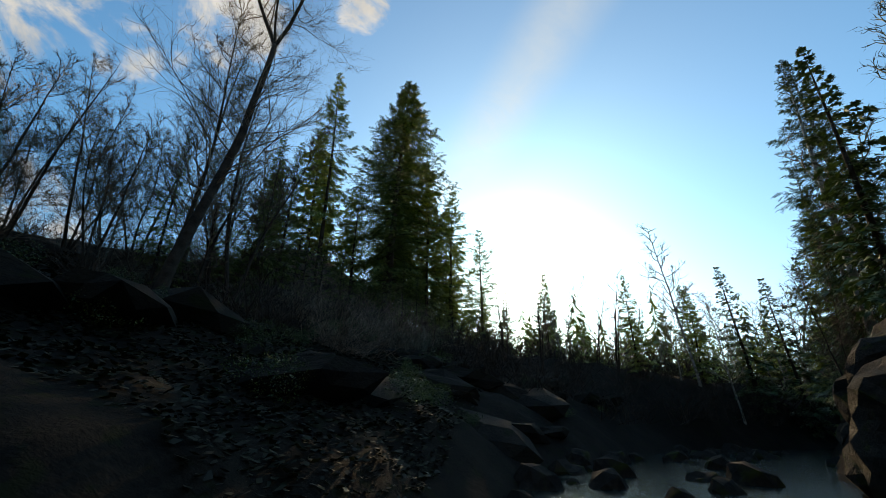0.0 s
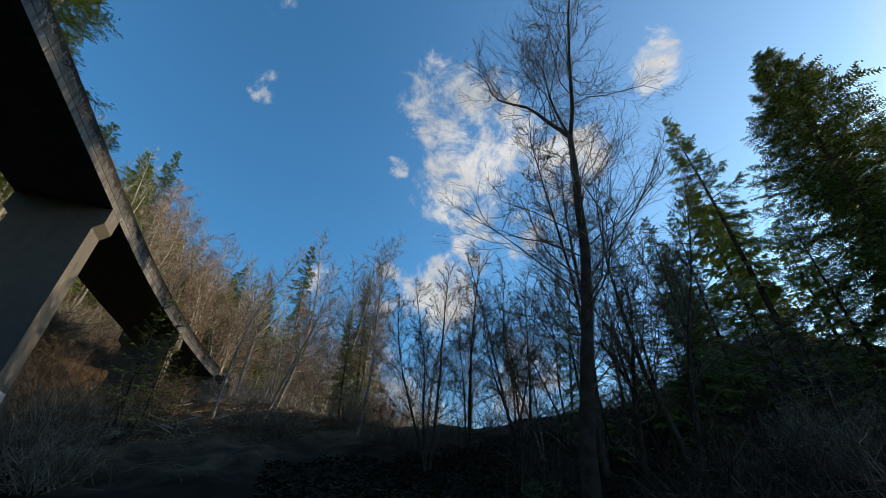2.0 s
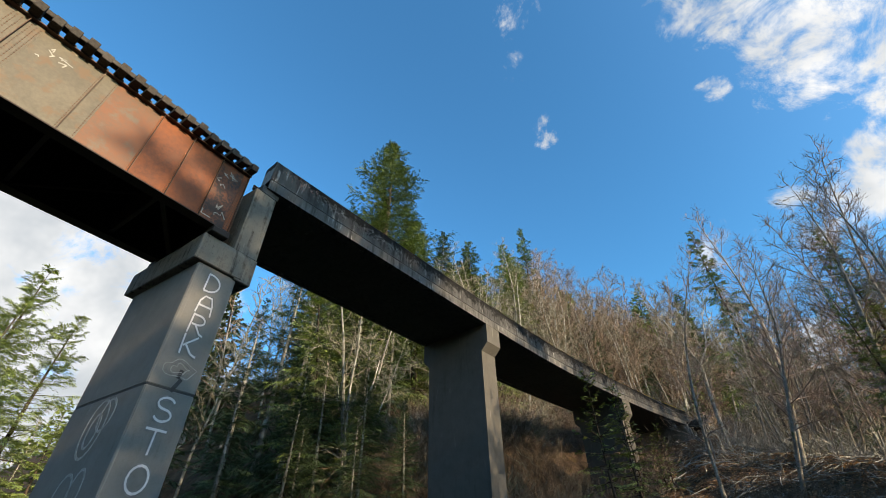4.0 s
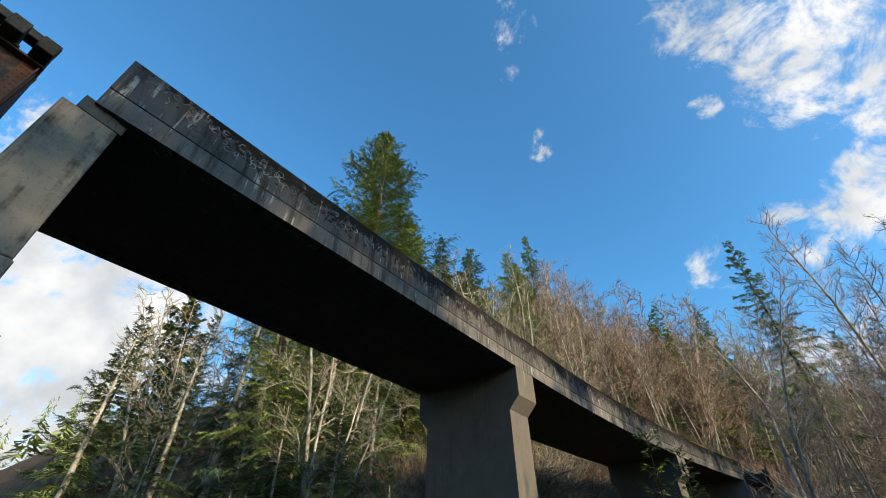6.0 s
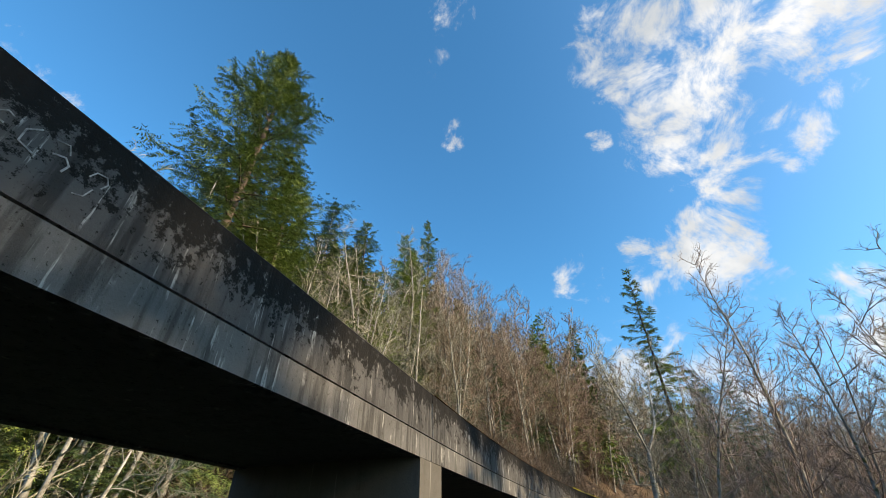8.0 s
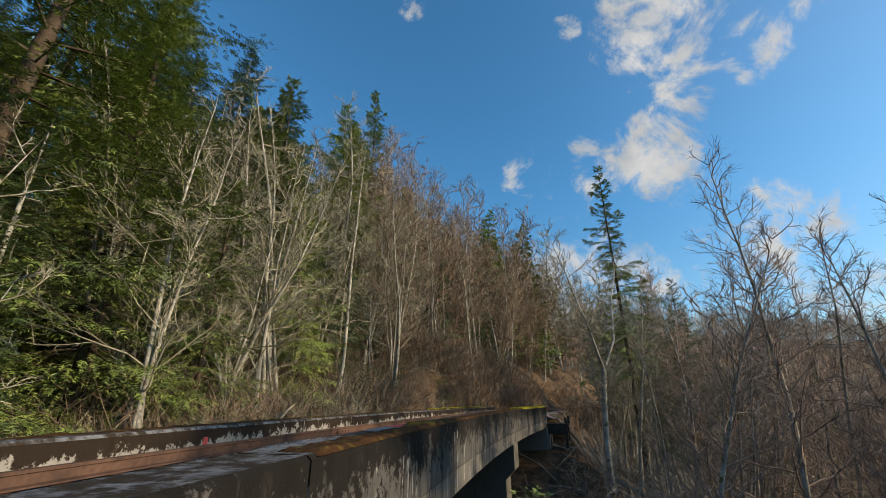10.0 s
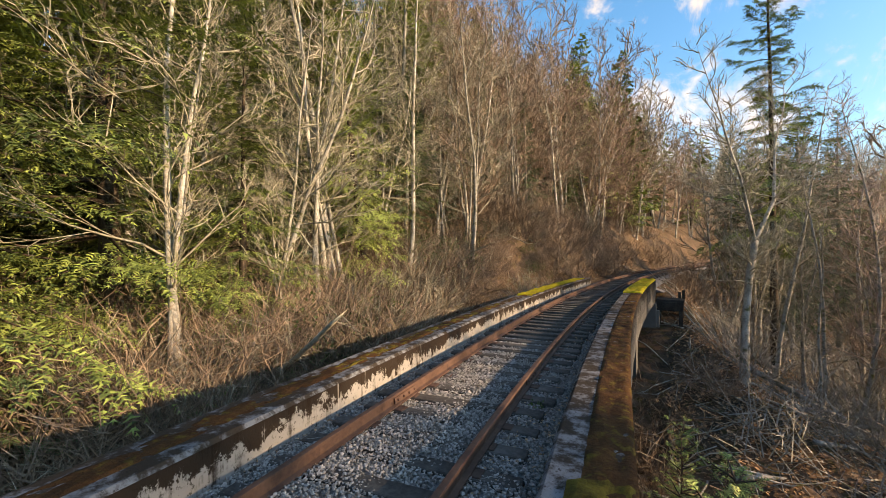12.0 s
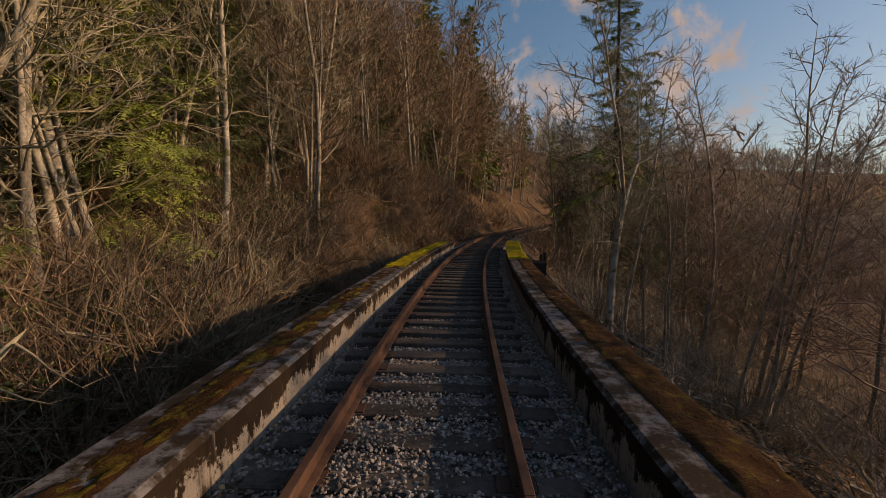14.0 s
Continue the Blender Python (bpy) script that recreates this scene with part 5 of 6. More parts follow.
def far_woods():
    """The woods on the farther hills."""
    rnd = random.Random(77)
    fir_v, fir_f, s = [], [], Sticks()
    done = 0
    while done < 1250:
        a, r = rnd.uniform(0, 6.283), rnd.uniform(105, 330)
        x, y = r * math.cos(a) - 6, r * math.sin(a) + 20
        if x > 20 and y > 25 and r < 190:
            continue
        if done > 900:
            x, y = rnd.uniform(58, 110), rnd.uniform(-60, 12)
        if abs(y - float(river_y(x))) < 12 or not free_of_line(x, y, 8):
            continue
        done += 1
        z = float(ground_z(x, y))
        h = rnd.uniform(11, 24) * (0.6 if done > 900 else 1)
        if rnd.random() < (0.2 if y > 60 and x > 0 else 0.6):
            w = h * rnd.uniform(0.13, 0.2)
            for k in range(80):
                t = (k + rnd.random()) / 80
                b = rnd.uniform(0, 6.283)
                p = Vector((x, y, z + h * (0.08 + 0.92 * t)))
                l = w * (1.05 - t) * rnd.uniform(0.7, 1.2) + 0.25
                d = Vector((math.cos(b), math.sin(b), rnd.uniform(-0.5, 0.1)))
                e = Vector((-d.y, d.x, rnd.uniform(-0.3, 0.3))) * l * 0.24
                i = len(fir_v)
                fir_v.extend([tuple(p + Vector((0, 0, 0.5))), tuple(p + d * l + e), tuple(p + d * l * 1.1 - e)])
                fir_f.append((i, i + 1, i + 2))
        else:
            pole = wander(rnd, Vector((x, y, z - 0.5)), Vector((0, 0, 1)), h * 0.75, 3, 0.05, 0.02)
            s.tube(pole, [0.14, 0.11, 0.07, 0], 3)
            for k in range(46):
                p, d = along(pole, rnd.uniform(0.3, 0.99))
                s.twig(rnd, p, (d * 0.8 + any_way(rnd, 0.5) * 0.7).normalized(), h * rnd.uniform(0.1, 0.26), 0.03)
    # bare woods across the valley
    for k in range(1660):
        x, y = (rnd.uniform(30, 190), rnd.uniform(100, 285)) if k < 760 else (rnd.uniform(160, 430), rnd.uniform(190, 430))
        z, h = float(ground_z(x, y)), rnd.uniform(12, 22)
        pole = wander(rnd, Vector((x, y, z - 0.5)), Vector((rnd.gauss(0, 0.06), rnd.gauss(0, 0.06), 1)), h * 0.8, 4, 0.05, 0.02)
        s.tube(pole, [0.2, 0.16, 0.12, 0.07, 0], 3)
        for _ in range(40):
            p, d = along(pole, rnd.uniform(0.2, 0.99))
            s.twig(rnd, p, (d * 0.8 + any_way(rnd, 0.5) * 0.7).normalized(), h * rnd.uniform(0.12, 0.3), 0.05 if k < 760 else 0.12)
    # the crests behind them
    for _ in range(2600):
        a, r = rnd.uniform(0, 6.283), 320 + 1000 * rnd.random() ** 1.6
        x, y = r * math.cos(a), r * math.sin(a)
        p = Vector((x, y, float(ground_z(x, y))))
        h = rnd.uniform(15, 30)
        for k in range(22):
            b = p + Vector((rnd.gauss(0, 2), rnd.gauss(0, 2), h * rnd.uniform(0.1, 0.6)))
            s.twig(rnd, b, Vector((rnd.gauss(0, 0.35), rnd.gauss(0, 0.35), 1)).normalized(), h * rnd.uniform(0.2, 0.4), 0.1)
    tagged(new("far_firs", mesh_of("far_firs", fir_v, fir_f, MAT_NEEDLE)), "dark fir woods on the far hills", "woods", kind="stuff")
    tagged(new("far_bare_woods", s.mesh("far_bare_woods", MAT_HAZE_TWIG)), "bare woods on the far hills, paled as if by haze", "woods", kind="stuff")


far_woods()


# ---- the steel span ----
def dome(bm, p, axis, r):
    """A rivet head: a low six-sided dome on a face that looks along the axis."""
    a = Vector((0, 1, 0)) if abs(axis[1]) < 0.5 else Vector((1, 0, 0))
    b = Vector(axis).cross(a)
    p = Vector(p)
    ring = [bm.verts.new(p + (a * math.cos(t) + b * math.sin(t)) * r) for t in [k * math.pi / 3 for k in range(6)]]
    top = bm.verts.new(p + Vector(axis) * r * 0.6)
    for k in range(6):
        bm.faces.new((ring[k], ring[(k + 1) % 6], top))


STEEL_FRAME = pose(-5.42, 11.4, 0, 0, 0, 6.5)      # x 0: the outer web on the open side; y falls along the span
STEEL_END, STEEL_TOP, STEEL_WIDTH = -32.6, 20.5, 2.95


def steel_span():
    """The riveted deck girder span that crosses the river."""
    t = thing("steel_span", STEEL_FRAME, "riveted rusty steel plate girder span under open timber ties", "bridge span")
    y0, y1, zb, zt = STEEL_END, 0.0, 18.12, STEEL_TOP
    seams = [-0.04, -0.94, -1.87, -2.78, -4.28, -5.85]
    while seams[-1] - 1.6 > y0 + 0.3:
        seams.append(seams[-1] - 1.6)
    seams.append(y0 + 0.05)
    for near, x, s in ((True, -0.015, 1), (False, -STEEL_WIDTH + 0.015, -1)):
        for k, (b, a) in enumerate(zip(seams, seams[1:])):
            mat = MAT_GIRDER_SHADED if not near else (MAT_GIRDER_SOOTED if k == 0 else MAT_GIRDER if k < 3 else MAT_GIRDER_MIXED if k == 3 else MAT_GIRDER_PALE)
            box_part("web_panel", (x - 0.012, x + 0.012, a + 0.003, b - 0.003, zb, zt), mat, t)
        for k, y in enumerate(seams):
            mat = MAT_GIRDER_SHADED if not near else (MAT_GIRDER if k < 4 else MAT_GIRDER_PALE)
            # flat legs and splice plates with their rows of rivets, and the rib that stands out from them
            lo, hi, rows = (-0.05, 0.04, (-0.028,))
            if k == 0:
                lo, hi, rows = (-0.16, 0.03, (-0.13, -0.07, -0.02))
            elif k == 4:
                lo, hi, rows = (-0.06, 0.34, (-0.035, 0.30))
            elif k == 5:
                lo, hi, rows = (-0.3, 0.3, (-0.26, -0.19, -0.1, 0.08, 0.17, 0.25))
            elif k > 5 and k % 4 == 1:
                lo, hi, rows = (-0.3, 0.3, (-0.26, -0.19, -0.1, 0.08, 0.17, 0.25))
            f = x + s * 0.012
            plate = box_part("stiffener", (min(f, f + s * 0.012), max(f, f + s * 0.012), y + lo, y + hi, zb + 0.01, zt - 0.01), mat, t)
            box_part("stiffener_rib", (min(f, f + s * 0.1), max(f, f + s * 0.1), y - 0.008, y + 0.008, zb + 0.03, zt - 0.03), MAT_GIRDER_SHADED if not near else MAT_GIRDER_EDGE, t)
            if near:
                bm = bmesh.new()
                for q in rows:
                    for z in np.arange(zb + 0.1, zt - 0.05, 0.09):
                        dome(bm, (f + 0.012, y + q, z), (1, 0, 0), 0.019)
                tagged(part("rivets", bm, MAT_GIRDER_EDGE, plate), kind="stuff")
        mat = MAT_GIRDER_EDGE if near else MAT_GIRDER_SHADED
        box_part("bottom_flange", (x - 0.17, x + 0.17, y0, y1, zb - 0.03, zb), MAT_GIRDER_SHADED, t)
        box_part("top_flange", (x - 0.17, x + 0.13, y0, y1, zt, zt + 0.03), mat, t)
        box_part("bearing", (x - 0.28, x + 0.2, -0.5, 0.0, 17.89, zb - 0.035), MAT_GIRDER_SHADED, t, bev=0.02)
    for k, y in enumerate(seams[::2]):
        box_part("cross_frame", (-STEEL_WIDTH + 0.04, -0.04, y - 0.05, y + 0.05, zb + 0.1, zt - 0.1), MAT_GIRDER_SHADED, t)
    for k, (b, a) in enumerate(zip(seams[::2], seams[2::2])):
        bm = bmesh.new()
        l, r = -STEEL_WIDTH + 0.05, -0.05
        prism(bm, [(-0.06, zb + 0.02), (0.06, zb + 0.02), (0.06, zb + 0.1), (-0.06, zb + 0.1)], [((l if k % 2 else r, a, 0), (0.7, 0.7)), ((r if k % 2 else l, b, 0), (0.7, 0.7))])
        part("lateral_brace", bm, MAT_GIRDER_SHADED, t)
    # added plate that keeps sky out between the ties and reads as shade
    box_part("sky_block", (-STEEL_WIDTH + 0.2, -0.2, y0, y1, zt - 0.05, zt - 0.02), MAT_GIRDER_SHADED, t)
    # clips that hold the ties to the flange
    for k in range(24):
        y = -0.35 - 0.36 * k
        box_part("tie_clip", (0.02, 0.14, y - 0.05, y + 0.03, zt + 0.03, zt + 0.07), MAT_GIRDER_PALE, t, bev=0.008)
    return t


STEEL = steel_span()


def steel_deck():
    """Square timber ties, guard timbers and rails on the steel span."""
    rnd = random.Random(21)
    mesh = tie_mesh("bridge_tie", STEEL_WIDTH + 0.84, 0.21, 0.25, MAT_DARK_TIE)
    y = -0.12
    while y > STEEL_END:
        t = new("bridge_tie", mesh)
        t.matrix_world = STEEL_FRAME @ pose(-STEEL_WIDTH / 2 + rnd.uniform(-0.05, 0.05), y, STEEL_TOP + 0.29 + rnd.uniform(-0.008, 0.008), rnd.uniform(-1.5, 1.5), 0, rnd.uniform(-0.8, 0.8))
        tagged(t, "dark square timber tie laid across the steel girders", "railway tie", "ties of the steel span")
        y -= 0.36
    for x in (0.1, -STEEL_WIDTH - 0.1):
        g = thing("guard_timber", STEEL_FRAME, "dark guard timber bolted along the bridge ties", "guard timber")
        box_part("timber", (x - 0.1, x + 0.1, STEEL_END, -0.02, STEEL_TOP + 0.29, STEEL_TOP + 0.44), MAT_DARK_TIE, g, bev=0.012)
    for x in (-0.755, 0.755):
        g = thing("rail", STEEL_FRAME, "rust-brown steel rail on the timber ties of the bridge", "rail", "rails of the track")
        bm = bmesh.new()
        prism(bm, rail_profile(), [((-STEEL_WIDTH / 2 + x, q, STEEL_TOP + 0.46), (1, 0)) for q in (STEEL_END, -0.02)])
        part("rail_length", bm, MAT_RUST, g)


steel_deck()


# ---- sprayed writing on the pier ----
def stroke(name, pts, width, mat, parent, to_world, label=""):
    """A flat painted stroke along points (across, up), laid on a face."""
    bm = bmesh.new()
    prev = None
    n = len(pts)
    for k in range(n):
        a, b = Vector(pts[max(k - 1, 0)]), Vector(pts[min(k + 1, n - 1)])
        d = (b - a).normalized()
        side = Vector((-d.y, d.x)) * width / 2
        p = Vector(pts[k])
        pair = [bm.verts.new(to_world(p + side, 0.0)), bm.verts.new(to_world(p - side, 0.0)), bm.verts.new(to_world(p - side, 0.005)), bm.verts.new(to_world(p + side, 0.005))]
        if prev:
            for i in range(4):
                bm.faces.new((prev[i], prev[(i + 1) % 4], pair[(i + 1) % 4], pair[i]))
        prev = pair
    bmesh.ops.recalc_face_normals(bm, faces=bm.faces)
    return part(name, bm, mat, parent, label)


def arc(cx, cy, rx, ry, a0, a1, n=9):
    return [(cx + rx * math.cos(radians(a0 + (a1 - a0) * k / n)), cy + ry * math.sin(radians(a0 + (a1 - a0) * k / n))) for k in range(n + 1)]


# each letter as the strokes of a spray can, in a box one wide and one high
STROKES = {
    "D": [[(0, 0), (0.02, 1)], [(0, 1)] + arc(0.2, 0.5, 0.72, 0.5, 80, -80) + [(0, 0)]],
    "A": [[(0, 0), (0.08, 0.7), (0.3, 1), (0.75, 1), (0.92, 0.6), (1, 0)], [(0.06, 0.45), (0.95, 0.45)]],
    "R": [[(0, 0), (0.05, 1)], [(0, 1)] + arc(0.4, 0.75, 0.45, 0.25, 90, -90) + [(0.1, 0.5)], [(0.35, 0.5), (0.75, 0.08), (1, 0.02)]],
    "K": [[(0.05, 0), (0.0, 1)], [(0.85, 1), (0.1, 0.42)], [(0.25, 0.5), (0.7, 0.1), (1.05, 0.02)]],
    "S": [arc(0.5, 0.75, 0.45, 0.25, 20, 270) + arc(0.5, 0.25, 0.45, 0.25, 90, -160)],
    "T": [[(-0.05, 1), (1.05, 0.98)], [(0.5, 1), (0.48, 0)]],
    "O": [arc(0.5, 0.5, 0.5, 0.5, 0, 360, 16)],
    "M": [[(0, 0), (0.05, 1), (0.5, 0.35), (0.95, 1), (1, 0)]],
}


def pier_writing(pier):
    words = [("D", 16.54), ("A", 15.9), ("R", 15.34), ("K", 14.8), ("S", 13.29), ("T", 12.62), ("O", 11.93), ("R", 11.25), ("M", 10.55)]
    for char, z in words:
        for width, mat, out, label in ((0.11, MAT_GREY_PAINT, 0.0, "dark shade of a sprayed letter"), (0.045, MAT_CHALK, 0.004, "pale sprayed letter " + char)):
            to_face = lambda p, o, lift=out, up=z: (-0.098 + lift + o, 0.78 + (p.x - 0.5) * 0.4, up + (p.y - 0.5) * 0.5)
            for pts in STROKES[char]:
                scaled = [(x, y) for x, y in pts]
                stroke("letter", scaled, width / 0.45, mat, pier, to_face, label)
    face = lambda p, out: (-0.098 + out, 0.78 + p.x, p.y)
    for q in range(3):
        r = 0.14 + 0.07 * q
        stroke("cloud_scribble", [(r * 1.3 * math.cos(a) + 0.05 * math.sin(3 * a), 14.2 + r * 0.7 * math.sin(a) + 0.04 * math.cos(4 * a)) for a in np.linspace(0, 6.283, 25)], 0.02, MAT_GREY_PAINT if q % 2 else MAT_FAINT_PAINT, pier, face)
    stroke("bolt", [(0.05, 14.2), (0.02, 14.0), (0.1, 13.98), (-0.03, 13.68)], 0.09, MAT_BLACK_PAINT, pier, face)
    front = lambda p, out: (p.x, 0.198 - out, p.y)
    for cx, cz, rx, rz in ((-1.7, 13.0, 0.45, 0.62), (-1.7, 12.95, 0.22, 0.36), (-1.35, 13.25, 0.3, 0.35), (-1.75, 11.6, 0.35, 0.5), (-1.2, 11.7, 0.25, 0.45)):
        stroke("painted_loop", [(cx + rx * math.cos(a), cz + rz * math.sin(a)) for a in np.linspace(0, 6.283, 21)], 0.06, MAT_FAINT_PAINT, pier, front, "faded pale paint loop")


pier_writing(PIER_MAIN)


# ---- moss, paint and wear on the parapets ----
def moss_strip(span, s, y0, y1, in0, in1, mat, seed, high=0.035, cover=0.0, label="brown and yellow moss cushion"):
    """Uneven moss over a strip of a parapet's top; it thins out where the growth is weak."""
    ny, nx = max(4, int((y1 - y0) / 0.06)), 10
    verts, faces = [], []
    for j in range(ny + 1):
        y = y0 + (y1 - y0) * j / ny
        for i in range(nx + 1):
            a = in0 + (in1 - in0) * i / nx
            v = Vector((a * 6.0, y * 4.6, seed * 3.7))
            n = noise.noise(v) + 0.5 * noise.noise(v * 2.7) + 0.3 * noise.noise(v * 7.0)
            edge = min(i, 1) if in0 > 1.6 else 1
            up = high * (n + cover) * edge + 0.006 * noise.noise(v * 20)
            if i == nx:
                up = min(up, -0.03)
            if j in (0, ny):
                up = -0.02
            (px, py, _), _s = station(y, 0, s * a)
            verts.append((px, py, PARAPET_Z + max(up, -0.02)))
    for j in range(ny):
        for i in range(nx):
            k = j * (nx + 1) + i
            faces.append((k, k + 1, k + nx + 2, k + nx + 1) if s > 0 else (k + nx + 1, k + nx + 2, k + 1, k))
    link_part("moss", mesh_of("moss", verts, faces, mat, True), span, label)


for k, (a, b) in enumerate(((Y_START, 25.47), (25.5, 42.77), (42.8, Y_END))):
    if k:
        for s in (-1, 1):
            moss_strip(SPANS[k], s, a + 0.1, min(b - 0.1, 46.5), 1.80 if s > 0 else 1.72, 2.215 if s > 0 else 2.06, MAT_MOSS, 3 * k + s, 0.026, 0.62 if s > 0 else 0.3)
moss_strip(SPANS[2], 1, 45.8, Y_END - 0.05, 1.5, 2.22, MAT_YELLOW_MOSS, 20, 0.05, 1.0, "bright yellow-green moss")
moss_strip(SPANS[2], -1, 43.2, Y_END - 1.2, 1.55, 2.22, MAT_YELLOW_MOSS, 21, 0.05, 0.7, "bright yellow-green moss")
moss_strip(SPANS[2], -1, 42.95, 43.2, 1.75, 2.22, MAT_YELLOW_MOSS, 22, 0.045, 0.15, "bright yellow-green moss")
moss_strip(SPANS[1], -1, 31.5, 40.5, 1.76, 2.0, MAT_OLIVE_MOSS, 23, 0.04, 0.1, "olive moss cushion")
moss_strip(SPANS[1], 1, 29.6, 30.6, 1.7, 2.2, MAT_OLIVE_MOSS, 24, 0.05, 0.6, "olive moss cushion")


def paint_patch(span, s, y0, y1, mat, label, z0=21.55, z1=21.9, top=False):
    """A patch of sprayed paint on the inner face or the top of a parapet."""
    bm = bmesh.new()
    if top:
        prism(bm, [(s * 1.53, PARAPET_Z + 0.001), (s * 1.80, PARAPET_Z + 0.001), (s * 1.80, PARAPET_Z + 0.004), (s * 1.53, PARAPET_Z + 0.004)], [((*station(y)[0][:2], 0), station(y)[1]) for y in (y0, y1)])
    else:
        prism(bm, [(s * 1.5, z0), (s * 1.496, z0), (s * 1.496, z1), (s * 1.5, z1)], [((*station(y)[0][:2], 0), station(y)[1]) for y in (y0, (y0 + y1) / 2, y1)])
    part("paint_patch", bm, mat, span, label)


paint_patch(SPANS[1], -1, 28.75, 29.3, MAT_RED_PAINT, "faded red paint patch", 21.5, 21.84)
paint_patch(SPANS[1], -1, 29.35, 30.3, MAT_SLATE_PAINT, "dull blue paint patch", 21.5, 21.84)
paint_patch(SPANS[1], 1, 29.2, 29.75, MAT_RED_PAINT, "faded red paint patch", top=True)
paint_patch(SPANS[1], 1, 28.2, 29.1, MAT_SLATE_PAINT, "dull blue paint patch", top=True)


def face_scrawl(span):
    """Unreadable white, pink and dark scrawls on the outer face of the first parapet, as plain strokes."""
    rnd = random.Random(9)
    rows = [(12.4, 13.4, 21.5, 21.9, MAT_RUST_PAINT, 10, 0.014), (13.2, 13.9, 21.5, 21.9, MAT_PINK_PAINT, 10, 0.012), (13.8, 15.3, 21.4, 21.75, MAT_CHALK_THIN, 20, 0.014),
            (13.2, 14.2, 21.2, 21.5, MAT_BLACK_PAINT, 12, 0.02), (14.6, 16.4, 21.15, 21.5, MAT_BLACK_PAINT, 16, 0.022), (16.6, 18.2, 21.4, 21.7, MAT_CHALK_THIN, 14, 0.012)]
    for y0, y1, z0, z1, mat, count, width in rows:
        for k in range(count):
            y, z = y0 + (y1 - y0) * (k + rnd.random()) / count, rnd.uniform(z0, z1)
            a, r = rnd.uniform(0, 6.283), rnd.uniform(0.04, 0.11)
            pts = [(y + r * math.cos(a + 1.1 * i) * (1 + 0.3 * i) * 0.6, z + r * math.sin(a + 1.1 * i)) for i in range(rnd.randrange(3, 6))]
            stroke("scrawl", pts, width * rnd.uniform(0.8, 1.6), mat, span, lambda p, out: (-7.66 + 2.202 + out, p.x, p.y))


face_scrawl(SPANS[0])


def girder_scrawl(span):
    """Worn pale sprayed strokes on the last rusty panels of the girder."""
    rnd = random.Random(14)
    for k in range(15):
        y, z = rnd.uniform(10.5, 11.2) if k < 10 else rnd.uniform(5.9, 6.6), rnd.uniform(18.4, 20.3) if k < 10 else rnd.uniform(19.6, 20.3)
        pts = [(y + 0.07 * i * rnd.uniform(-0.6, 1.2), z + rnd.uniform(-0.12, 0.12)) for i in range(rnd.randrange(3, 6))]
        stroke("scrawl", pts, 0.028, MAT_FAINT_PAINT, span, lambda p, out: (0.0 + out, p.x - 11.4, p.y))


girder_scrawl(STEEL)


# ---- a small timber platform at the bridge's end ----
def platform():
    (px, py, _), side = station(54.6, 0, 2.9)
    t = thing("timber_platform", pose(px, py, 0, 0, 0, -math.degrees(math.atan(line_slope(54.6)))), "small dark timber refuge platform beside the bridge end", "platform")
    box_part("deck", (-0.65, 0.75, -0.6, 0.6, 20.75, 20.92), MAT_DARK_TIE, t, bev=0.015)
    for x in (-0.5, 0.6):
        for y in (-0.48, 0.48):
            box_part("post", (x - 0.1, x + 0.1, y - 0.1, y + 0.1, 18.9, 20.75), MAT_DARK_TIE, t, bev=0.012)
    box_part("rail_post", (0.62, 0.78, 0.4, 0.58, 20.92, 21.4), MAT_DARK_TIE, t, bev=0.012)
    box_part("rail_post", (0.42, 0.58, 0.38, 0.54, 20.92, 21.3), MAT_DARK_TIE, t, bev=0.012)
    box_part("front_board", (-0.62, 0.72, -0.66, -0.6, 20.3, 20.78), MAT_DARK_TIE, t, bev=0.01)
    box_part("base_block", (-0.95, -0.45, -0.85, 0.3, 18.9, 20.3), MAT_PIER, t, "pale concrete base block", bev=0.02)
    box_part("brace", (-0.6, 0.7, -0.05, 0.1, 20.2, 20.4), MAT_DARK_TIE, t, bev=0.01)


platform()


# ---- snags, logs and rocks ----
def snag(x, y, z, h, r, label, tilt=(0, 0), limbs=8, mat=None):
    rnd = random.Random(int(x * 31 + y * 17))
    s, b = Sticks(), Sticks()
    p = wander(rnd, Vector((0, 0, -0.4)), Vector((0, 0, 1)), h, 7, 0.03, 0.02)
    s.tube(p, [r * (1.2 - 0.6 * k / 7) for k in range(7)] + [0], 8)
    for k in range(limbs):
        q, d = along(p, rnd.uniform(0.35, 0.98))
        a = rnd.uniform(0, 6.28)
        br = wander(rnd, q, Vector((math.cos(a), math.sin(a), rnd.uniform(-0.2, 0.7))), h * rnd.uniform(0.08, 0.2), 4, 0.2, 0)
        b.tube(br, [r * 0.22, r * 0.18, r * 0.13, r * 0.08, 0], 4)
        for _k in range(4):
            q2, d2 = along(br, rnd.uniform(0.3, 0.95))
            b.twig(rnd, q2, (d2 + any_way(rnd) * 0.7).normalized(), h * 0.06, r * 0.06)
    t = thing("snag", pose(x, y, z, tilt[0], tilt[1], 0), label, "dead tree")
    link_part("trunk", s.mesh("trunk", mat or MAT_PALE_BARK), t)
    if limbs:
        tagged(link_part("limbwork", b.mesh("limbwork", mat or MAT_PALE_BARK), t), kind="stuff")
    return t


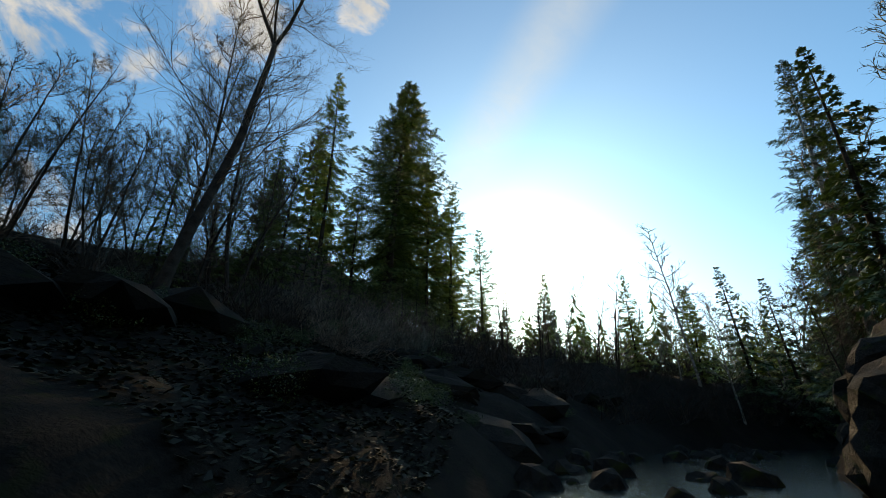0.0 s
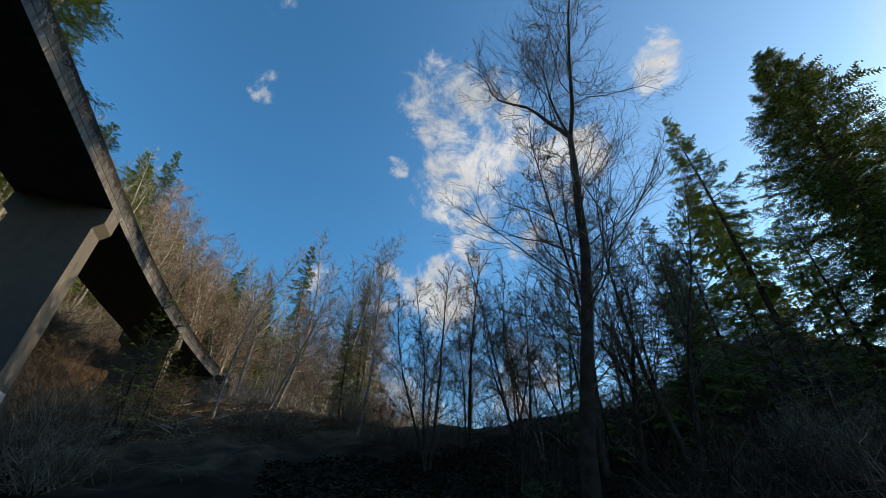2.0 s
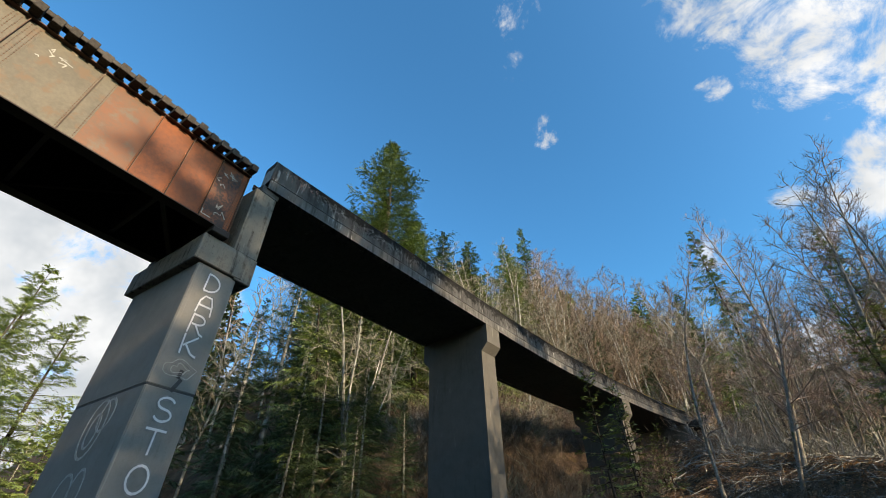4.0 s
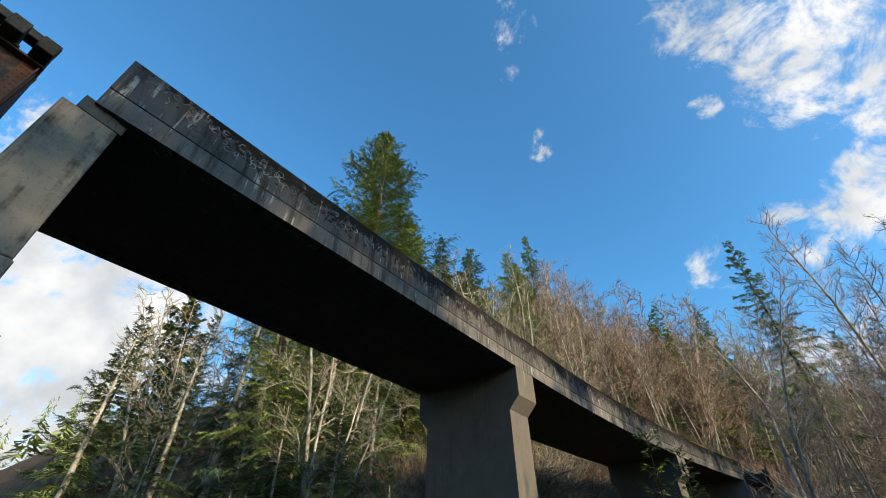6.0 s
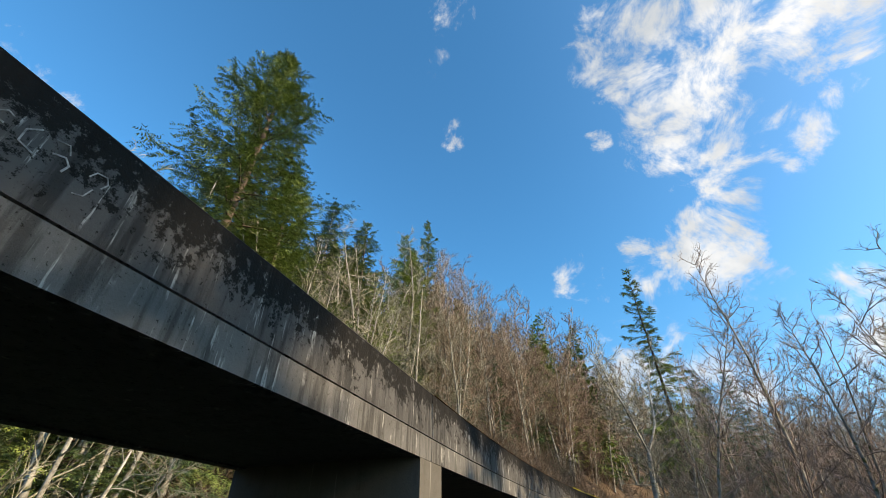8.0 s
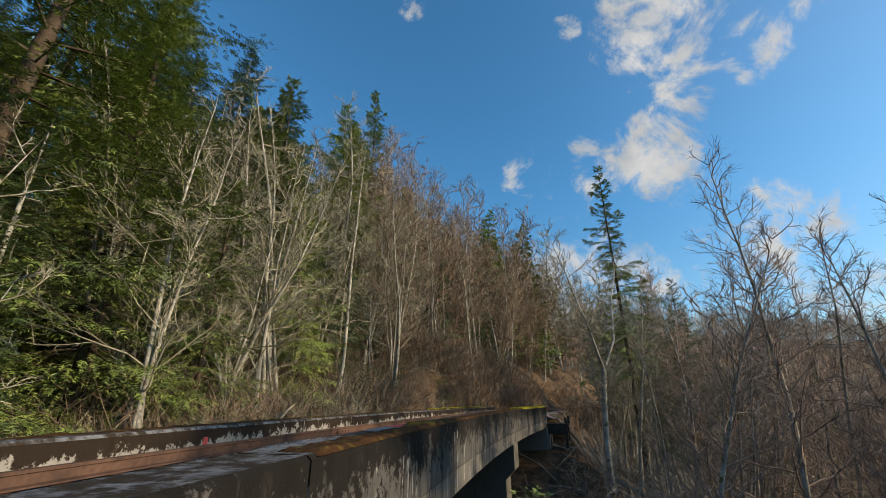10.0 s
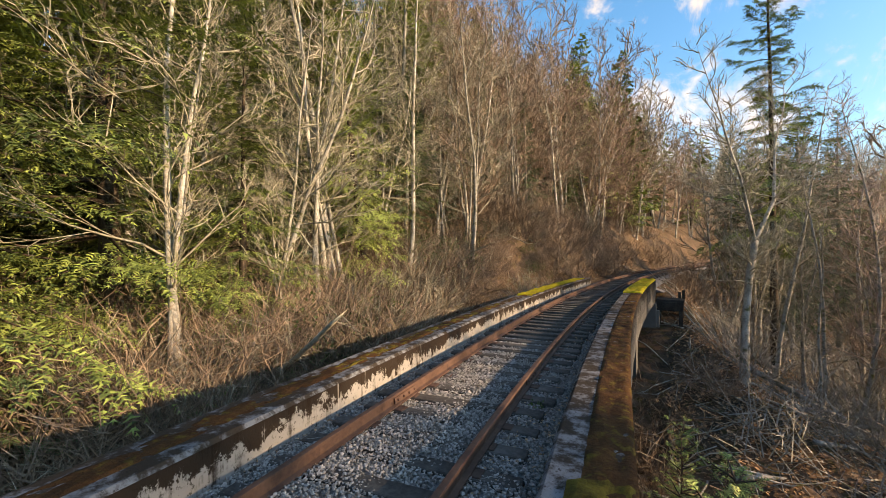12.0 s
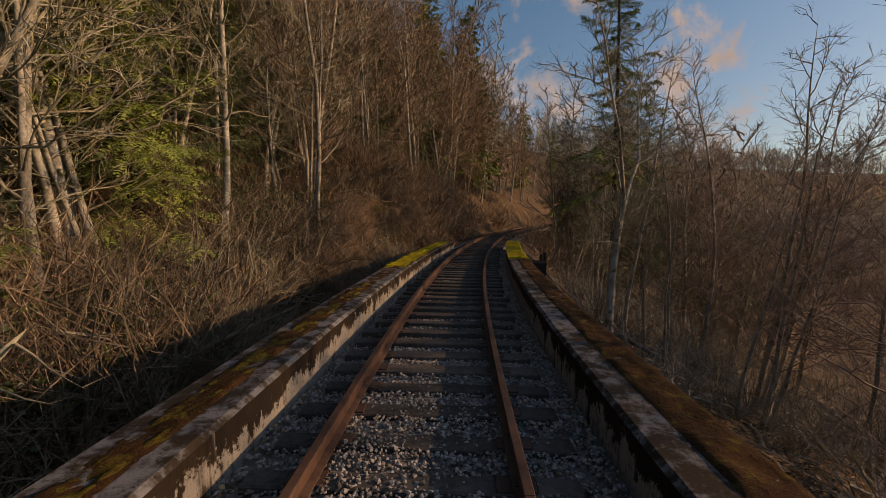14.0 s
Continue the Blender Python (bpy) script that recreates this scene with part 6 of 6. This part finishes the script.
snag(-23.1, 39.4, float(ground_z(-23.1, 39.4)), 27.6 - float(ground_z(-23.1, 39.4)), 0.2, "broken pale dead trunk standing in the brush", limbs=3)
snag(-17.0, 24.5, float(ground_z(-17, 24.5)), 13.0, 0.075, "leaning dead tree with bare bleached limbs", (-12, 6), 64)
snag(-16.0, 37.5, float(ground_z(-16, 37.5)) + 0.6, 6.0, 0.09, "pale dead stem leaning through the brush", (20, 62), 10, MAT_MOSSY_TWIG)
snag(-14.5, 40.5, float(ground_z(-14.5, 40.5)) + 0.6, 5.0, 0.07, "pale dead stem leaning through the brush", (-30, 55), 12, MAT_MOSSY_TWIG)


def log(x0, y0, x1, y1, r, label):
    rnd = random.Random(int(x0 * 13 + y1 * 7))
    a, b = Vector((x0, y0, float(ground_z(x0, y0)) + r)), Vector((x1, y1, float(ground_z(x1, y1)) + r))
    s = Sticks()
    pts = [a.lerp(b, k / 5) + Vector((0, 0, rnd.uniform(-0.05, 0.1))) for k in range(6)]
    s.tube([a - (b - a) * 0.01] + pts, [0.01] + [r * (1 - 0.08 * k) for k in range(5)] + [0], 8)
    ob = new("fallen_log", s.mesh("fallen_log", MAT_PALE_BARK))
    tagged(ob, label, "log")


log(0.8, 51.0, 5.5, 50.4, 0.14, "pale fallen log on the leaf-strewn slope")
log(1.6, 46.0, 6.5, 49.5, 0.10, "pale fallen log on the leaf-strewn slope")
log(3.0, 43.0, 5.0, 47.0, 0.09, "thin fallen trunk on the leaf-strewn slope")
log(-1.5, 44.0, 3.2, 45.2, 0.08, "thin fallen trunk on the leaf-strewn slope")


def rock(seed, size, name, label, mat=None):
    bm = bmesh.new()
    bmesh.ops.create_icosphere(bm, subdivisions=4 if size > 1.5 else 2, radius=1)
    for v in bm.verts:
        p = v.co + Vector((seed * 3.1, 0, 0))
        k = 1 + 0.45 * noise.noise(p * 1.1) + 0.22 * noise.noise(p * 2.7) + 0.1 * noise.noise(p * 7)
        k = round(k * 6) / 6 * 0.5 + k * 0.5
        v.co *= k * size
        v.co.z *= 0.8
    me = bpy.data.meshes.new(name)
    bm.to_mesh(me)
    bm.free()
    me.materials.append(mat or MAT_ROCK)
    ob = new(name, me)
    return tagged(ob, label, "rock")


outcrop = rock(1, 3.1, "rock_outcrop", "mossy rock outcrop above the water")
outcrop.matrix_world = pose(13.6, -11.6, 1.2, 0, 0, 30)
outcrop2 = rock(4, 2.4, "rock_outcrop", "mossy rock outcrop above the water")
outcrop2.matrix_world = pose(15.0, -12.6, 3.0, 20, 0, 80)
boulders = [rock(10 + k, 0.45, "boulder", "dark wet boulder at the water's edge") for k in range(3)]
rnd_b = random.Random(5)
for k in range(64):
    bx = rnd_b.uniform(4, 34)
    by = float(river_y(bx)) + rnd_b.choice((rnd_b.uniform(2.2, 5.4), rnd_b.uniform(2.2, 5.4), rnd_b.uniform(-6.5, -4.5), rnd_b.uniform(-2, 2)))
    m = pose(bx, by, max(float(ground_z(bx, by)), -0.15), rnd_b.uniform(0, 30), 0, rnd_b.uniform(0, 360)) @ Matrix.Diagonal((*[rnd_b.uniform(0.5, 2.0)] * 3, 1))
    ob = boulders[k] if k < 3 else copy_thing(boulders[k % 3], m)
    ob.matrix_basis = m

# rock ledges, darkened for the bank's shade, and ferny growth that break through the bank
ledges = [rock(30 + k, 1.3, "bank_rock", "mossy rock ledge in the river bank, coloured dark for its shade", MAT_BANK_SHADE) for k in range(4)]
for k in range(34):
    bx = rnd_b.uniform(6, 34)
    by = float(river_y(bx)) + rnd_b.uniform(6.5, 20)
    s = rnd_b.uniform(0.6, 1.5)
    m = pose(bx, by, float(ground_z(bx, by)) - 0.3 * s, rnd_b.uniform(-15, 15), rnd_b.uniform(-15, 15), rnd_b.uniform(0, 360)) @ Matrix.Diagonal((s * 1.5, s, s * 0.6, 1))
    ob = ledges[k] if k < 4 else copy_thing(ledges[k % 4], m)
    ob.matrix_basis = m
for k in range(22):
    bx = rnd_b.uniform(7, 32)
    by = float(river_y(bx)) + rnd_b.uniform(7, 22)
    plant("leafy", k, bx, by, rnd_b.uniform(0.5, 0.95), rnd_b.uniform(0, 360))


# ---- fallen leaves and grass ----
def litter(name, seed, count, xr, yr, size, mat, label, gap=3.2, upright=False, below=99.0):
    rs = np.random.RandomState(seed)
    x, y = rs.uniform(*xr, count), rs.uniform(*yr, count)
    ok = (np.abs(x - line_x(y)) > gap) & (np.abs(y - river_y(x)) > 5.5) & (ground_z(x, y) < below)
    x, y = x[ok], y[ok]
    n = len(x)
    z = ground_z(x, y) + 0.02
    a = rs.uniform(0, 6.283, n)
    s = size * rs.uniform(0.6, 1.5, n)
    d = np.stack([np.cos(a), np.sin(a), rs.uniform(-0.4, 0.5, n) + (1.6 if upright else 0.0)], 1)
    e = np.stack([-np.sin(a), np.cos(a), rs.uniform(-0.5, 0.5, n) * (0 if upright else 1)], 1) * (0.12 if upright else 0.6)
    p = np.stack([x, y, z], 1)
    v = np.stack([p, p + (d * 0.5 + e * 0.6) * s[:, None], p + d * s[:, None], p + (d * 0.5 - e * 0.6) * s[:, None]], 1).reshape(-1, 3)
    f = np.arange(4 * n).reshape(-1, 4)
    tagged(new(name, mesh_of(name, v.tolist(), f.tolist(), mat)), label, name.replace("_", " "), kind="stuff")


litter("fallen_leaves", 1, 80000, (-6, 12), (32, 76), 0.12, MAT_DEAD_LEAF, "brown fallen leaves over the slope")
# two added leaf covers that darken the ground where it lies in shade
litter("bank_ferns", 7, 60000, (5, 36), (2, 27), 0.15, MAT_SHADE_LEAF, "leaf cover added over the bank, near black for its shade")
litter("slope_ivy", 11, 110000, (-26, -3), (17, 42), 0.15, MAT_SHADE_LEAF, "leaf cover added over the slope, near black for its shade", 0.0, below=14.5)
litter("dry_grass", 2, 9000, (-24, -13), (24, 62), 0.36, MAT_GRASS, "dry grass and dead stems on the slope", 7.2, True)
tuft = leafy_bush(90, 0.12, 120, MAT_LEAF, 0.05, "small tuft of grass in the ballast")
tuft.matrix_world = pose(float(line_x(33.1)) + 1.0, 33.1, 21.5)


def fallen_branches(name, seed, count, xr, yr, gap, mat, label, prop=0.12, reach=(0.8, 3.6)):
    """Dead limbs that lie and lean over the slope."""
    rnd = random.Random(seed)
    s = Sticks()
    while count:
        x, y = rnd.uniform(*xr), rnd.uniform(*yr)
        if not free_of_line(x, y, gap):
            continue
        count -= 1
        a, l = rnd.uniform(0, 6.283), rnd.uniform(*reach)
        r = 0.009 * l ** 1.1 * rnd.uniform(0.7, 1.6)
        d = Vector((math.cos(a), math.sin(a), 0)) * l
        lift = abs(rnd.gauss(0, prop)) * l
        ends = []
        for u in (0.0, 0.35, 0.7, 1.0):
            q = Vector((x, y, 0)) + d * u + Vector((rnd.gauss(0, 0.05), rnd.gauss(0, 0.05), 0)) * l
            q.z = float(ground_z(q.x, q.y)) + r + lift * u
            ends.append(q)
        s.tube(ends, [r, r * 0.8, r * 0.55, 0], 4)
        for _ in range(rnd.randrange(2, 6)):
            p, e = along(ends, rnd.uniform(0.25, 0.95))
            s.twig(rnd, p, (e + any_way(rnd, 0.3) * 0.8).normalized(), l * rnd.uniform(0.15, 0.4), r * 0.4)
    tagged(new(name, s.mesh(name, mat)), label, "branches", kind="stuff")


fallen_branches("fallen_branches", 5, 1000, (-5, 15), (34, 74), 3.0, MAT_PALE_BARK, "pale dead branches strewn over the leaf litter")
fallen_branches("leaning_branches", 6, 520, (-25, -12.5), (28, 62), 7.4, MAT_MOSSY_TWIG, "pale mossy dead branches leaning in the brush", 0.45, (1.2, 4.2))


def track_litter():
    """Dead leaves and bits of twig that have gathered along the foot of the parapets."""
    rs = np.random.RandomState(8)
    n = 2600
    y = 28 + 26 * rs.rand(n) ** 1.5
    off = np.where(rs.rand(n) < 0.78, 1.46 - 0.75 * rs.rand(n) ** 1.6, -1.46 + 0.5 * rs.rand(n) ** 2)
    x = line_x(y) + off
    a, s = rs.uniform(0, 6.283, n), rs.uniform(0.02, 0.055, n)
    d = np.stack([np.cos(a), np.sin(a), rs.uniform(-0.2, 0.5, n)], 1) * s[:, None]
    e = np.stack([-np.sin(a), np.cos(a), rs.uniform(-0.4, 0.4, n)], 1) * s[:, None] * 0.45
    p = np.stack([x, y, 21.6 - 0.06 * np.clip(np.abs(off) - 0.9, 0, 1)], 1)
    v = np.stack([p, p + d * 0.5 + e, p + d, p + d * 0.5 - e], 1).reshape(-1, 3)
    tagged(new("track_leaves", mesh_of("track_leaves", v.tolist(), np.arange(4 * n).reshape(-1, 4).tolist(), MAT_DEAD_LEAF)), "dead brown leaves gathered beside the parapets", "fallen leaves", kind="stuff")
    rnd = random.Random(18)
    t = Sticks()
    for _ in range(160):
        yy = 28 + 22 * rnd.random() ** 1.4
        q = Vector((float(line_x(yy)) + rnd.choice((-1, 1)) * rnd.uniform(0.75, 1.45), yy, 21.6))
        b, l = rnd.uniform(0, 6.283), rnd.uniform(0.08, 0.4)
        t.tube([q, q + Vector((math.cos(b), math.sin(b), 0.08)) * l * 0.5, q + Vector((math.cos(b + 0.3), math.sin(b + 0.3), 0.03)) * l], [0.005, 0.004, 0], 4)
    tagged(new("track_twigs", t.mesh("track_twigs", MAT_PALE_BARK)), "pale broken twigs on the crushed stone", "twigs", kind="stuff")


track_litter()
